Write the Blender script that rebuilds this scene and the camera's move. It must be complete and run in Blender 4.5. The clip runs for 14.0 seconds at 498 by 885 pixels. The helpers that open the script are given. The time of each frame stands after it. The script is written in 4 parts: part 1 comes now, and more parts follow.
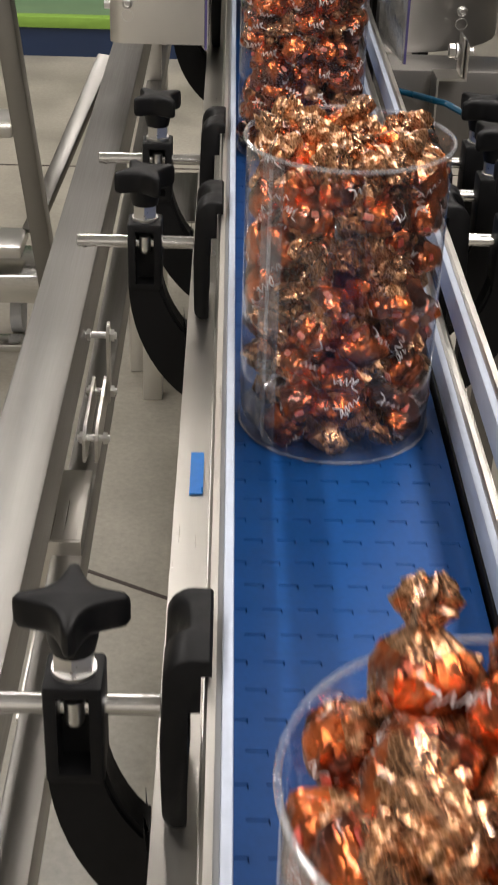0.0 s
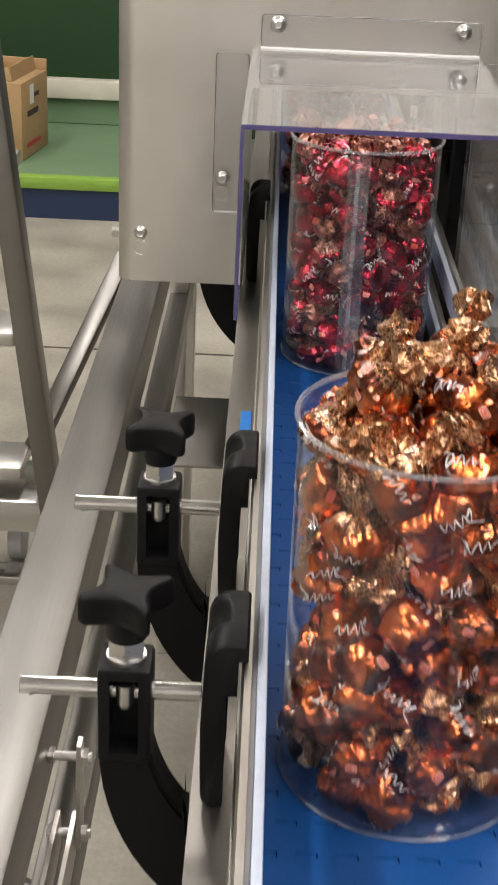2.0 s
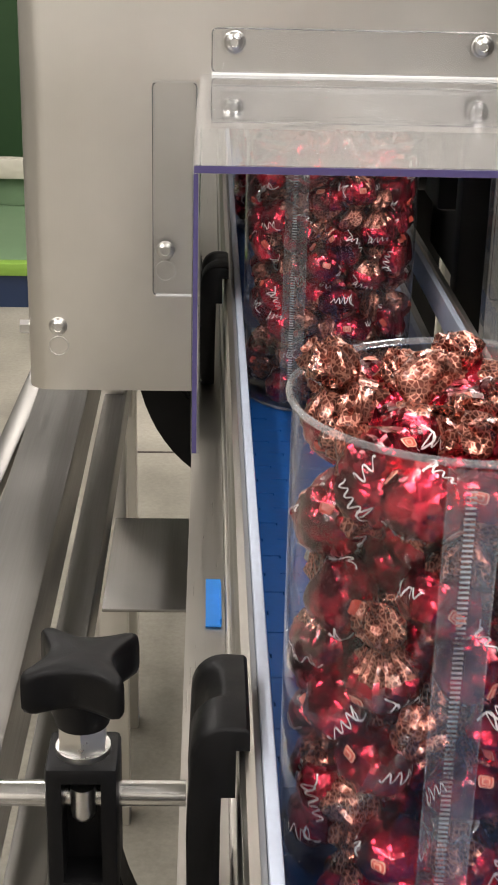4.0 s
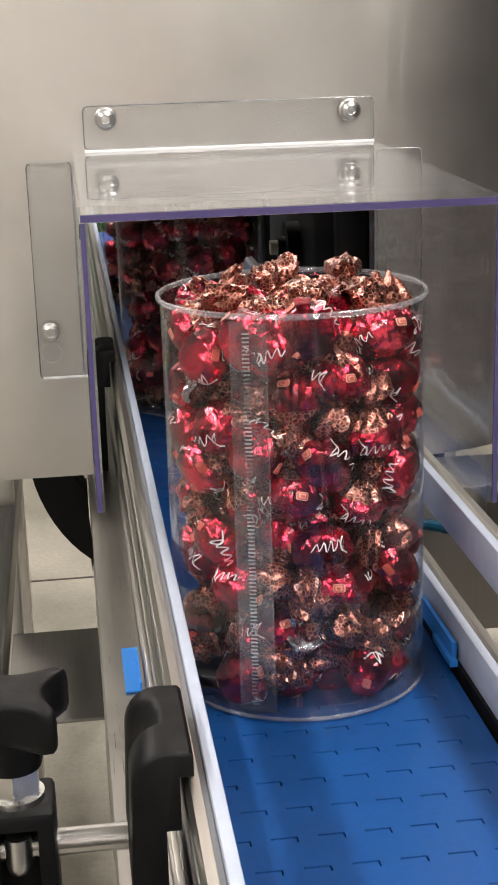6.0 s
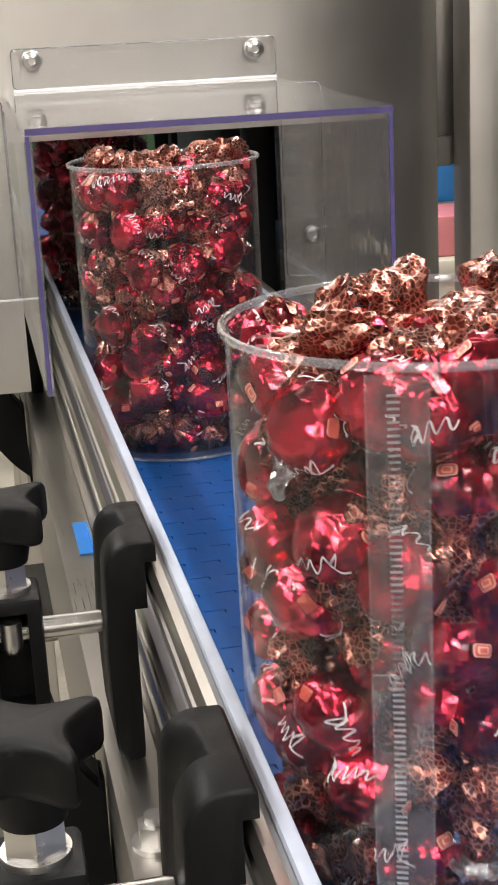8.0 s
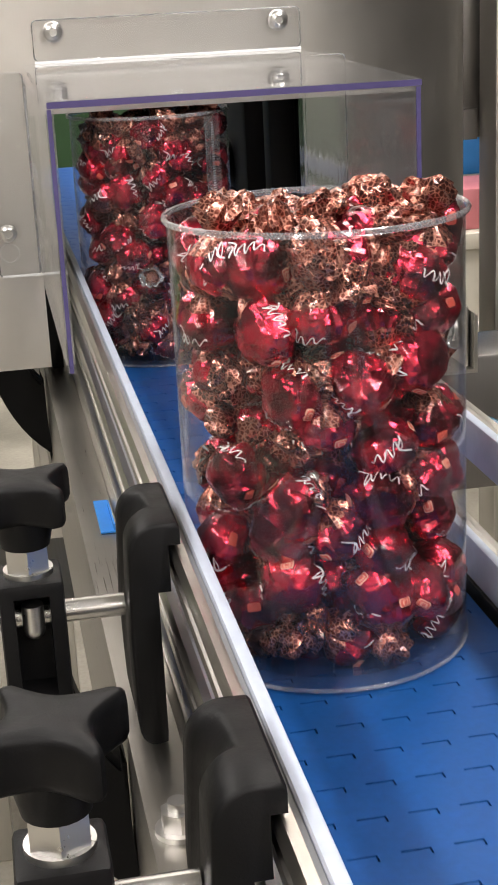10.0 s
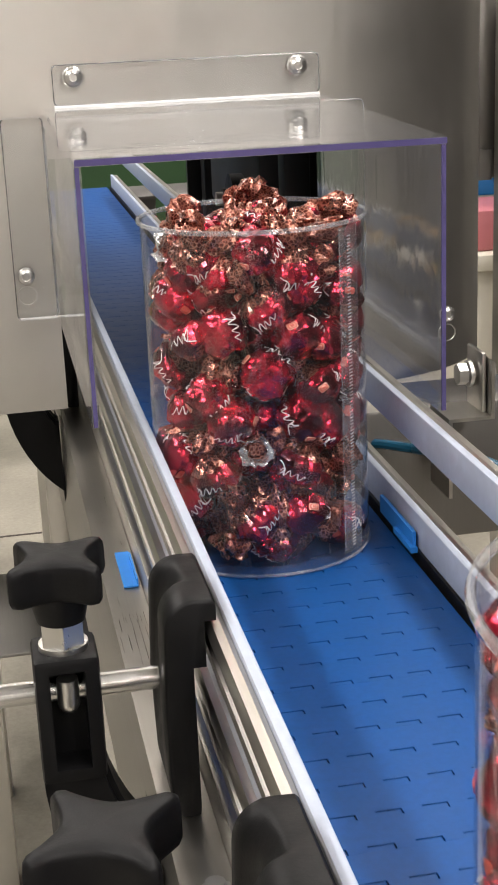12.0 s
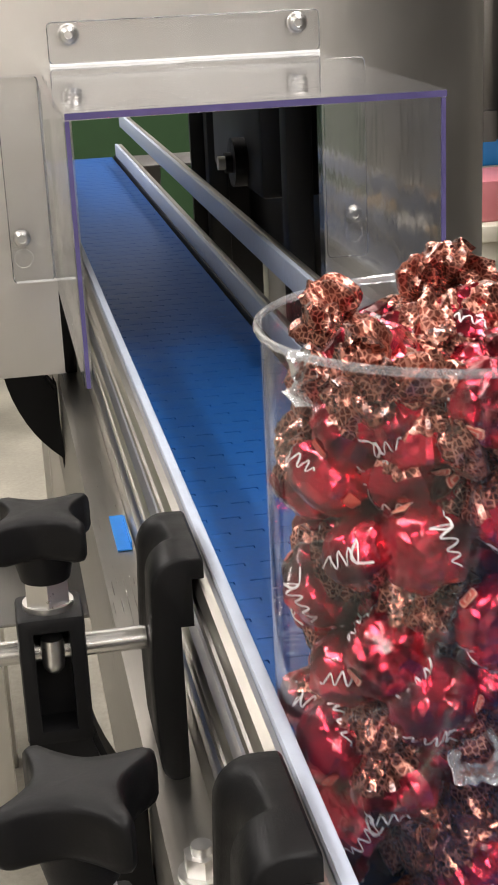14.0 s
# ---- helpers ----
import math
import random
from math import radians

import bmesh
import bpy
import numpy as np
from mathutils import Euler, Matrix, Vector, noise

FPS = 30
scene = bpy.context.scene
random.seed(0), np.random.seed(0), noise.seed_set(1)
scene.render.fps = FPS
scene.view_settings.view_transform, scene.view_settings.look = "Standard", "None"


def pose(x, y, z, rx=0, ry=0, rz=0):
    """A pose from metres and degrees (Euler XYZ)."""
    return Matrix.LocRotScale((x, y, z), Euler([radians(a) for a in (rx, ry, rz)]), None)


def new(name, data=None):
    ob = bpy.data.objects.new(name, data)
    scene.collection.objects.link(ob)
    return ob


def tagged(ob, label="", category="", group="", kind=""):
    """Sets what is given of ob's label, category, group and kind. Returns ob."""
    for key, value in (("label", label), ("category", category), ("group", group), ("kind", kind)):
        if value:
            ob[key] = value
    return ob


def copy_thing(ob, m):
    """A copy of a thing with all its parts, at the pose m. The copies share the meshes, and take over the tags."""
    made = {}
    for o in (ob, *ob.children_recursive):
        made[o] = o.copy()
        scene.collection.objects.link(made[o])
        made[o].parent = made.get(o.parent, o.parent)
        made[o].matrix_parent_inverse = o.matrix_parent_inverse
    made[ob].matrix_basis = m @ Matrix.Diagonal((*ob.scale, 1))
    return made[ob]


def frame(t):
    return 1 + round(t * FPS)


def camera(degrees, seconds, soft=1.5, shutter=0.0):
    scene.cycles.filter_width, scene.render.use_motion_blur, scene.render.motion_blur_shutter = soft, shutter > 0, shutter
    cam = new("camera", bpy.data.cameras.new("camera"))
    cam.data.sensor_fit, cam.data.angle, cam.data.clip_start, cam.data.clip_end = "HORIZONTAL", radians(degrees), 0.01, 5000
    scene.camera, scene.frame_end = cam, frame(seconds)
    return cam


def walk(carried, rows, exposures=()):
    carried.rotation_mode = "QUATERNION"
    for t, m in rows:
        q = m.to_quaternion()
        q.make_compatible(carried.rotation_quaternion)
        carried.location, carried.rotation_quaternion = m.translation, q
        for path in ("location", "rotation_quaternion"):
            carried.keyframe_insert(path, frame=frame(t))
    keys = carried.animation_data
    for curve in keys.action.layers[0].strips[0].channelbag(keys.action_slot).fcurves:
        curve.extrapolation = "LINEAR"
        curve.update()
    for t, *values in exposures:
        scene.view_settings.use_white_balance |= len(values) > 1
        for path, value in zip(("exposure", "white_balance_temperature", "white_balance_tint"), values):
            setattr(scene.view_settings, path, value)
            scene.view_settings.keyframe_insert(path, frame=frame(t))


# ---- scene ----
cam = camera(20.014, 14.0, soft=1.8, shutter=0.2)
PATH = [
    (0, 0.0020, -2.0225, 1.4211, -29.90, -1.31, 1.83),
    (0.5, -0.0214, -1.8913, 1.4221, -27.87, -1.25, 0.78),
    (1, -0.0392, -1.7582, 1.4112, -26.32, -1.29, 1.25),
    (1.5, -0.0134, -1.6444, 1.4034, -25.63, -0.54, 2.43),
    (2, -0.0005, -1.5174, 1.4153, -24.83, 0.41, 2.53),
    (2.5, 0.0098, -1.3479, 1.3926, -24.09, 0.92, 1.77),
    (5, -0.0350, -1.1121, 1.2691, -18.76, -5.01, 0.13),
    (5.5, -0.0340, -1.1198, 1.2576, -17.05, -6.37, -0.96),
    (6, -0.0342, -1.1256, 1.2545, -16.12, -7.04, -1.76),
    (6.5, -0.0353, -1.1380, 1.2373, -15.31, -7.96, -2.40),
    (7, -0.0510, -1.1672, 1.2208, -14.35, -10.61, -2.14),
    (7.5, -0.0673, -1.2180, 1.2122, -15.22, -11.63, -2.79),
    (8, -0.0701, -1.2499, 1.2224, -16.80, -10.92, -2.95),
    (10.5, -0.0728, -1.2308, 1.2245, -17.92, -10.02, -2.99),
    (11, -0.0745, -1.2234, 1.2288, -17.76, -9.98, -3.21),
    (11.5, -0.0782, -1.2196, 1.2333, -17.22, -10.28, -2.81),
    (12, -0.0872, -1.2259, 1.2541, -17.58, -10.37, -2.48),
    (12.5, -0.0811, -1.2209, 1.2466, -17.99, -10.44, -2.55),
    (13, -0.0803, -1.2163, 1.2389, -18.22, -10.31, -2.35),
    (13.5, -0.0762, -1.2151, 1.2331, -18.24, -9.90, -2.60),
    (14, -0.0756, -1.2150, 1.2389, -18.51, -9.86, -2.68),
]
walk(cam, [(t, pose(x, y, z, 90 + p, 0, w) @ pose(0, 0, 0, 0, 0, r)) for t, x, y, z, p, w, r in PATH], exposures=[(0, -0.80), (1.0, -0.70), (2.5, -0.56), (5.0, -0.45), (8.0, -0.31), (14, -0.30)])

# ---- light: a closed hall with rows of ceiling luminaires ----
world = bpy.data.worlds.new("hall_air")
world.use_nodes = True
world.node_tree.nodes["Background"].inputs[0].default_value = (0.9, 0.95, 1.0, 1)
world.node_tree.nodes["Background"].inputs[1].default_value = 0.02
scene.world = world
# y -4.7 row and the single (-0.4, 2.1) are unseen, added for brightness
LUMINAIRES = [(x, y) for y in (-4.7, -3.0, -1.2, 0.8, 2.8) for x in (-1.7, 0.9)] + [(-0.4, 2.1)]
LUMINAIRE_Z, LUMINAIRE_W = 3.2, 46.0


# ---- materials ----
def material(name):
    m = bpy.data.materials.new(name)
    m.use_nodes = True
    nt = m.node_tree
    return m, nt, nt.nodes["Principled BSDF"], nt.nodes, nt.links


def add_bump(nt, bsdf, height, strength, distance):
    b = nt.nodes.new("ShaderNodeBump")
    b.inputs["Strength"].default_value, b.inputs["Distance"].default_value = strength, distance
    nt.links.new(height, b.inputs["Height"])
    nt.links.new(b.outputs[0], bsdf.inputs["Normal"])


def coords(nt, scale=(1, 1, 1), space="Object"):
    tc, mp = nt.nodes.new("ShaderNodeTexCoord"), nt.nodes.new("ShaderNodeMapping")
    mp.inputs["Scale"].default_value = scale
    nt.links.new(tc.outputs[space], mp.inputs[0])
    return mp.outputs[0]


def noise_tex(nt, vec, scale, detail=4.0, rough=0.55):
    n = nt.nodes.new("ShaderNodeTexNoise")
    n.inputs["Scale"].default_value, n.inputs["Detail"].default_value, n.inputs["Roughness"].default_value = scale, detail, rough
    nt.links.new(vec, n.inputs["Vector"])
    return n.outputs[0]


def ramp(nt, fac, stops):
    r = nt.nodes.new("ShaderNodeValToRGB")
    while len(r.color_ramp.elements) < len(stops):
        r.color_ramp.elements.new(0.5)
    for e, (p, c) in zip(r.color_ramp.elements, stops):
        e.position, e.color = p, (*c, 1) if len(c) == 3 else c
    nt.links.new(fac, r.inputs[0])
    return r.outputs[0]


def grey(v):
    return (v, v, v)


def brushed(name, tone, rough, grain, waves=0.0):
    """Brushed stainless steel; grain stretches the scratches along its small axis."""
    m, nt, b, _, ln = material(name)
    b.inputs["Metallic"].default_value = 1.0
    fine = noise_tex(nt, coords(nt, grain), 1.0, 3, 0.7)
    blot = noise_tex(nt, coords(nt, (6, 6, 6)), 1.0, 4, 0.6)
    ln.new(ramp(nt, blot, [(0.3, tuple(c * 0.86 for c in tone)), (0.7, tone)]), b.inputs["Base Color"])
    mix = nt.nodes.new("ShaderNodeMath")
    mix.operation = "ADD"
    ln.new(ramp(nt, fine, [(0.3, grey(rough - 0.05)), (0.75, grey(rough + 0.07))]), mix.inputs[0])
    ln.new(ramp(nt, blot, [(0.35, grey(0.0)), (0.8, grey(0.09))]), mix.inputs[1])
    ln.new(mix.outputs[0], b.inputs["Roughness"])
    wave = noise_tex(nt, coords(nt, (7, 7, 1.6)), 1.0, 1, 0.4)
    both = nt.nodes.new("ShaderNodeMath")
    both.operation, both.inputs[1].default_value = "MULTIPLY_ADD", waves
    ln.new(wave, both.inputs[0])
    ln.new(fine, both.inputs[2])
    add_bump(nt, b, both.outputs[0], 0.12, 0.0004)
    return m


STEEL_V = brushed("panel_steel", (0.76, 0.74, 0.70), 0.33, (900, 900, 6), 90.0)
STEEL_Y = brushed("frame_steel", (0.56, 0.54, 0.50), 0.30, (700, 5, 700))
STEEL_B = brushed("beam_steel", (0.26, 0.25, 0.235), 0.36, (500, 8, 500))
STEEL_X = brushed("rod_steel", (0.82, 0.81, 0.79), 0.18, (6, 900, 900))
STEEL_D = brushed("dark_steel", (0.22, 0.21, 0.20), 0.42, (400, 400, 8))
BOLT = brushed("bolt_steel", (0.74, 0.73, 0.71), 0.30, (200, 200, 200))


def plain(name, colour, rough, metal=0.0, grain=60, depth=0.05, bump=0.0004, spread=0.85, specular=0.5):
    m, nt, b, _, ln = material(name)
    b.inputs["Specular IOR Level"].default_value = specular
    b.inputs["Metallic"].default_value = metal
    n = noise_tex(nt, coords(nt), grain, 5, 0.6)
    big = noise_tex(nt, coords(nt), grain * 0.12, 3, 0.5)
    mx = nt.nodes.new("ShaderNodeMath")
    mx.operation = "MULTIPLY"
    ln.new(n, mx.inputs[0])
    ln.new(big, mx.inputs[1])
    ln.new(ramp(nt, mx.outputs[0], [(0.12, tuple(c * spread for c in colour)), (0.42, colour)]), b.inputs["Base Color"])
    ln.new(ramp(nt, big, [(0.3, grey(max(rough - 0.06, 0.03))), (0.7, grey(rough + 0.06))]), b.inputs["Roughness"])
    add_bump(nt, b, n, depth, bump)
    return m


BLACK = plain("black_nylon", (0.0035, 0.0035, 0.004), 0.50, grain=900, depth=0.3, bump=0.0003, specular=0.22)
WHITE = plain("white_polymer", (0.47, 0.525, 0.63), 0.40, grain=120)
BELT = plain("blue_belt", (0.006, 0.064, 0.24), 0.42, grain=220, depth=0.12, spread=0.8, specular=0.22)
TAPE = plain("blue_tape", (0.03, 0.26, 0.78), 0.45, grain=150)
DARKBOX = plain("dark_housing_and_shade", (0.012, 0.012, 0.013), 0.5)
GREEN_DARK = plain("dark_green_paint", (0.015, 0.055, 0.012), 0.6, grain=8)
GREEN = plain("green_paint", (0.15, 0.24, 0.13), 0.5, grain=9)
GREEN_EDGE = plain("lime_edge_paint", (0.24, 0.42, 0.06), 0.5, grain=12)
NAVY = plain("navy_kick_paint", (0.012, 0.03, 0.085), 0.45, grain=10)
CREAM = plain("cream_paint", (0.62, 0.58, 0.48), 0.5, grain=12)
CARD = plain("cardboard", (0.42, 0.27, 0.13), 0.8, grain=40, depth=0.15)
INK = plain("printed_ink", (0.05, 0.035, 0.03), 0.7)
INK_RED = plain("red_ink", (0.45, 0.05, 0.05), 0.7)
PAPER = plain("paper_label", (0.75, 0.75, 0.74), 0.6)
SKYBLUE = plain("bright_blue_paint", (0.02, 0.30, 0.75), 0.4, grain=10)
PINK_BOX = plain("pink_plastic", (0.60, 0.20, 0.22), 0.5, grain=10)
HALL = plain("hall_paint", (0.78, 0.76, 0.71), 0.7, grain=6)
# these two wall tones are picked to darken reflections in the steel
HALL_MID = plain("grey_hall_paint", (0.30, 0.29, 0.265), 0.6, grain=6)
REFLECT_DARK = plain("dark_reflection_paint", (0.035, 0.032, 0.029), 0.6, grain=6)
CEIL = plain("ceiling_paint", (0.80, 0.80, 0.78), 0.8, grain=6)
RUBBER = plain("wheel_rubber", (0.55, 0.56, 0.57), 0.5)
HOSE = plain("blue_hose", (0.008, 0.07, 0.13), 0.25)
EDGE_VIOLET = plain("violet_acrylic_edge", (0.10, 0.085, 0.22), 0.2, grain=200)


def concrete():
    m, nt, b, _, ln = material("concrete")
    v = coords(nt)
    a, c = noise_tex(nt, v, 3.0, 6, 0.6), noise_tex(nt, v, 90.0, 4, 0.7)
    mx = nt.nodes.new("ShaderNodeMix")
    mx.data_type, mx.blend_type = "RGBA", "MULTIPLY"
    mx.inputs[0].default_value = 1.0
    ln.new(ramp(nt, a, [(0.25, (0.20, 0.183, 0.15)), (0.5, (0.335, 0.31, 0.255)), (0.75, (0.44, 0.405, 0.335))]), mx.inputs[6])
    ln.new(ramp(nt, c, [(0.3, grey(0.78)), (0.7, grey(1.0))]), mx.inputs[7])
    ln.new(mx.outputs[2], b.inputs["Base Color"])
    ln.new(ramp(nt, a, [(0.3, grey(0.32)), (0.7, grey(0.55))]), b.inputs["Roughness"])
    add_bump(nt, b, c, 0.2, 0.001)
    return m


CONCRETE = concrete()


def clear(name, tint, gloss_rough, gloss, haze, haze_colour=(0.8, 0.82, 0.86)):
    """Thin clear plastic: lets light straight through, with Fresnel gloss and a faint haze."""
    m = bpy.data.materials.new(name)
    m.use_nodes = True
    nt = m.node_tree
    nd, ln = nt.nodes, nt.links
    nd.clear()
    out, tr, gl, df = nd.new("ShaderNodeOutputMaterial"), nd.new("ShaderNodeBsdfTransparent"), nd.new("ShaderNodeBsdfGlossy"), nd.new("ShaderNodeBsdfDiffuse")
    tr.inputs[0].default_value = (*tint, 1)
    gl.inputs["Roughness"].default_value = gloss_rough
    gl.inputs["Color"].default_value = (1, 1, 1, 1)
    df.inputs[0].default_value = (*haze_colour, 1)
    lw, power, gain = nd.new("ShaderNodeLayerWeight"), nd.new("ShaderNodeMath"), nd.new("ShaderNodeMath")
    lw.inputs[0].default_value = 0.5
    power.operation, power.inputs[1].default_value = "POWER", 5.0
    gain.operation, gain.inputs[1].default_value, gain.inputs[2].default_value = "MULTIPLY_ADD", 0.9 * gloss, 0.03 * gloss
    ln.new(lw.outputs["Facing"], power.inputs[0])
    ln.new(power.outputs[0], gain.inputs[0])
    m1, m2 = nd.new("ShaderNodeMixShader"), nd.new("ShaderNodeMixShader")
    n = noise_tex(nt, coords(nt), 25.0, 5, 0.65)
    ln.new(ramp(nt, n, [(0.4, grey(haze * 0.4)), (0.75, grey(haze * 1.8))]), m1.inputs[0])
    ln.new(tr.outputs[0], m1.inputs[1])
    ln.new(df.outputs[0], m1.inputs[2])
    ln.new(gain.outputs[0], m2.inputs[0])
    ln.new(m1.outputs[0], m2.inputs[1])
    ln.new(gl.outputs[0], m2.inputs[2])
    bmp = nd.new("ShaderNodeBump")
    bmp.inputs["Strength"].default_value, bmp.inputs["Distance"].default_value = 0.25, 0.002
    ln.new(noise_tex(nt, coords(nt, (30, 30, 12)), 1.0, 2, 0.5), bmp.inputs["Height"])
    ln.new(bmp.outputs[0], gl.inputs["Normal"])
    ln.new(m2.outputs[0], out.inputs[0])
    return m


JAR_CLEAR = clear("jar_plastic", (0.985, 0.987, 0.99), 0.05, 0.75, 0.007)
JAR_RIM = clear("jar_rim_plastic", (0.95, 0.955, 0.96), 0.10, 1.7, 0.13)
JAR_BASE = clear("jar_base_plastic", (0.97, 0.975, 0.98), 0.06, 1.0, 0.015)
SEAM_CLEAR = clear("seam_plastic", (0.96, 0.96, 0.965), 0.15, 0.8, 0.06)
SEAM_MARK = clear("seam_perforation", (0.8, 0.8, 0.82), 0.3, 1.0, 0.5)
FLANGE_CLEAR = clear("flange_acrylic", (0.975, 0.976, 0.978), 0.05, 0.5, 0.012)
GUARD_CLEAR = clear("guard_acrylic", (0.972, 0.976, 0.982), 0.04, 1.0, 0.030)
FLANGE_EDGE = clear("flange_edge_acrylic", (0.62, 0.62, 0.62), 0.2, 1.0, 0.25)


def foil(name, dark, light, rough, pattern=None, pale=(0.8, 0.8, 0.8)):
    """Crinkled metallised wrapper; pattern: the colour of a lace print; pale: highlight colour painted on in flecks."""
    m, nt, b, _, ln = material(name)
    b.inputs["Metallic"].default_value = 0.88
    b.inputs["Coat Weight"].default_value = 0.6
    b.inputs["Coat Roughness"].default_value = 0.12
    v = coords(nt)
    info = nt.nodes.new("ShaderNodeObjectInfo")
    off = nt.nodes.new("ShaderNodeVectorMath")
    off.operation = "ADD"
    ln.new(v, off.inputs[0])
    ln.new(info.outputs["Random"], off.inputs[1])
    vec = off.outputs[0]
    blot = noise_tex(nt, vec, 55, 3, 0.55)
    col = ramp(nt, blot, [(0.40, dark), (0.62, light)])
    if pattern:
        vo = nt.nodes.new("ShaderNodeTexVoronoi")
        vo.feature = "DISTANCE_TO_EDGE"
        vo.inputs["Scale"].default_value = 430
        ln.new(vec, vo.inputs["Vector"])
        mx = nt.nodes.new("ShaderNodeMix")
        mx.data_type = "RGBA"
        ln.new(ramp(nt, vo.outputs["Distance"], [(0.05, grey(1)), (0.13, grey(0))]), mx.inputs[0])
        ln.new(col, mx.inputs[6])
        mx.inputs[7].default_value = (*pattern, 1)
        col = mx.outputs[2]
    # pale flecks put the foil's highlights into its colour
    glint = nt.nodes.new("ShaderNodeMix")
    glint.data_type = "RGBA"
    ln.new(ramp(nt, noise_tex(nt, vec, 140, 5, 0.7), [(0.60, grey(0)), (0.72, grey(0.55))]), glint.inputs[0])
    ln.new(col, glint.inputs[6])
    glint.inputs[7].default_value = (*pale, 1)
    ln.new(glint.outputs[2], b.inputs["Base Color"])
    ln.new(ramp(nt, blot, [(0.3, grey(rough - 0.04)), (0.7, grey(rough + 0.08))]), b.inputs["Roughness"])
    cr = nt.nodes.new("ShaderNodeTexVoronoi")
    cr.feature = "DISTANCE_TO_EDGE"
    cr.inputs["Scale"].default_value = 130
    ln.new(vec, cr.inputs["Vector"])
    wr = noise_tex(nt, vec, 90, 2, 0.5)
    sm = nt.nodes.new("ShaderNodeMath")
    ln.new(cr.outputs["Distance"], sm.inputs[0])
    ln.new(wr, sm.inputs[1])
    add_bump(nt, b, sm.outputs[0], 0.42 if pattern else 0.36, 0.003)
    return m


FOIL_RED = foil("crimson_foil", (0.11, 0.003, 0.010), (0.76, 0.032, 0.075), 0.18, None, (0.80, 0.22, 0.25))
FOIL_LACE = foil("copper_lace_foil", (0.065, 0.014, 0.012), (0.20, 0.055, 0.038), 0.27, (0.56, 0.24, 0.175), (0.72, 0.41, 0.35))
FOIL_ORANGE = foil("orange_foil", (0.13, 0.028, 0.014), (0.84, 0.20, 0.050), 0.19, None, (0.85, 0.50, 0.38))
FOIL_GOLD = foil("gold_brown_foil", (0.075, 0.028, 0.012), (0.34, 0.15, 0.055), 0.26, (0.74, 0.40, 0.22), (0.85, 0.58, 0.44))
FOIL_SILVER = foil("silver_foil", (0.55, 0.55, 0.56), (0.90, 0.90, 0.91), 0.20)
SCRIPT = plain("white_print", (0.82, 0.80, 0.80), 0.4, grain=300)
EMBLEM = plain("orange_print", (0.62, 0.10, 0.07), 0.35, grain=300)
EMBLEM_PINK = plain("pale_pink_print", (0.80, 0.40, 0.30), 0.35, grain=300)
m_lamp, nt_l, b_l, _, _ = material("luminaire_glow")
b_l.inputs["Emission Color"].default_value = (1.0, 0.96, 0.90, 1)
b_l.inputs["Emission Strength"].default_value = 9.0
LAMP_GLOW = m_lamp


# ---- mesh helpers ----
def box(bm, lo, hi, bevel=0.0, seg=2):
    sx, sy, sz = (h - l for l, h in zip(lo, hi))
    m = Matrix.Translation([(l + h) / 2 for l, h in zip(lo, hi)]) @ Matrix.Diagonal((sx, sy, sz, 1))
    r = bmesh.ops.create_cube(bm, size=1.0, matrix=m)
    if bevel > 0:
        es = list({e for v in r["verts"] for e in v.link_edges})
        bmesh.ops.bevel(bm, geom=es, offset=min(bevel, min(sx, sy, sz) * 0.45), segments=seg, affect="EDGES", profile=0.5)
    return r["verts"]


def cyl(bm, p0, p1, r0, r1=None, seg=20, caps=True):
    p0, p1 = Vector(p0), Vector(p1)
    d = p1 - p0
    m = Matrix.Translation((p0 + p1) / 2) @ d.to_track_quat("Z", "Y").to_matrix().to_4x4()
    bmesh.ops.create_cone(bm, cap_ends=caps, segments=seg, radius1=r0, radius2=r0 if r1 is None else r1, depth=d.length, matrix=m)


def lathe(bm, prof, seg=24, at=(0, 0, 0), close=False):
    """Revolve (r, z) pairs round the z axis."""
    rings = []
    for r, z in prof:
        rings.append([bm.verts.new((at[0] + r * math.cos(a), at[1] + r * math.sin(a), at[2] + z)) for a in (2 * math.pi * i / seg for i in range(seg))])
    pairs = list(zip(rings, rings[1:])) + ([(rings[-1], rings[0])] if close else [])
    for a, b in pairs:
        for i in range(seg):
            bm.faces.new((a[i], a[(i + 1) % seg], b[(i + 1) % seg], b[i]))
    return rings


def prism(bm, poly, axis, lo, hi):
    """Extrude a closed polygon: axis 'y' takes (x, z) pairs, 'z' takes (x, y), 'x' takes (y, z)."""
    def place(p, c):
        return {"y": (p[0], c, p[1]), "z": (p[0], p[1], c), "x": (c, p[0], p[1])}[axis]
    a, b = [bm.verts.new(place(p, lo)) for p in poly], [bm.verts.new(place(p, hi)) for p in poly]
    n = len(poly)
    bm.faces.new(a)
    bm.faces.new(b[::-1])
    for i in range(n):
        bm.faces.new((a[i], b[i], b[(i + 1) % n], a[(i + 1) % n]))
    bmesh.ops.recalc_face_normals(bm, faces=bm.faces)


def tube(bm, pts, r, seg=10):
    pts = [Vector(p) for p in pts]
    rings = []
    for i, p in enumerate(pts):
        d = (pts[min(i + 1, len(pts) - 1)] - pts[max(i - 1, 0)]).normalized()
        q = d.to_track_quat("Z", "Y")
        rings.append([bm.verts.new(p + q @ Vector((r * math.cos(a), r * math.sin(a), 0))) for a in (2 * math.pi * k / seg for k in range(seg))])
    for a, b in zip(rings, rings[1:]):
        for k in range(seg):
            bm.faces.new((a[k], a[(k + 1) % seg], b[(k + 1) % seg], b[k]))
    bm.faces.new(rings[0][::-1])
    bm.faces.new(rings[-1])


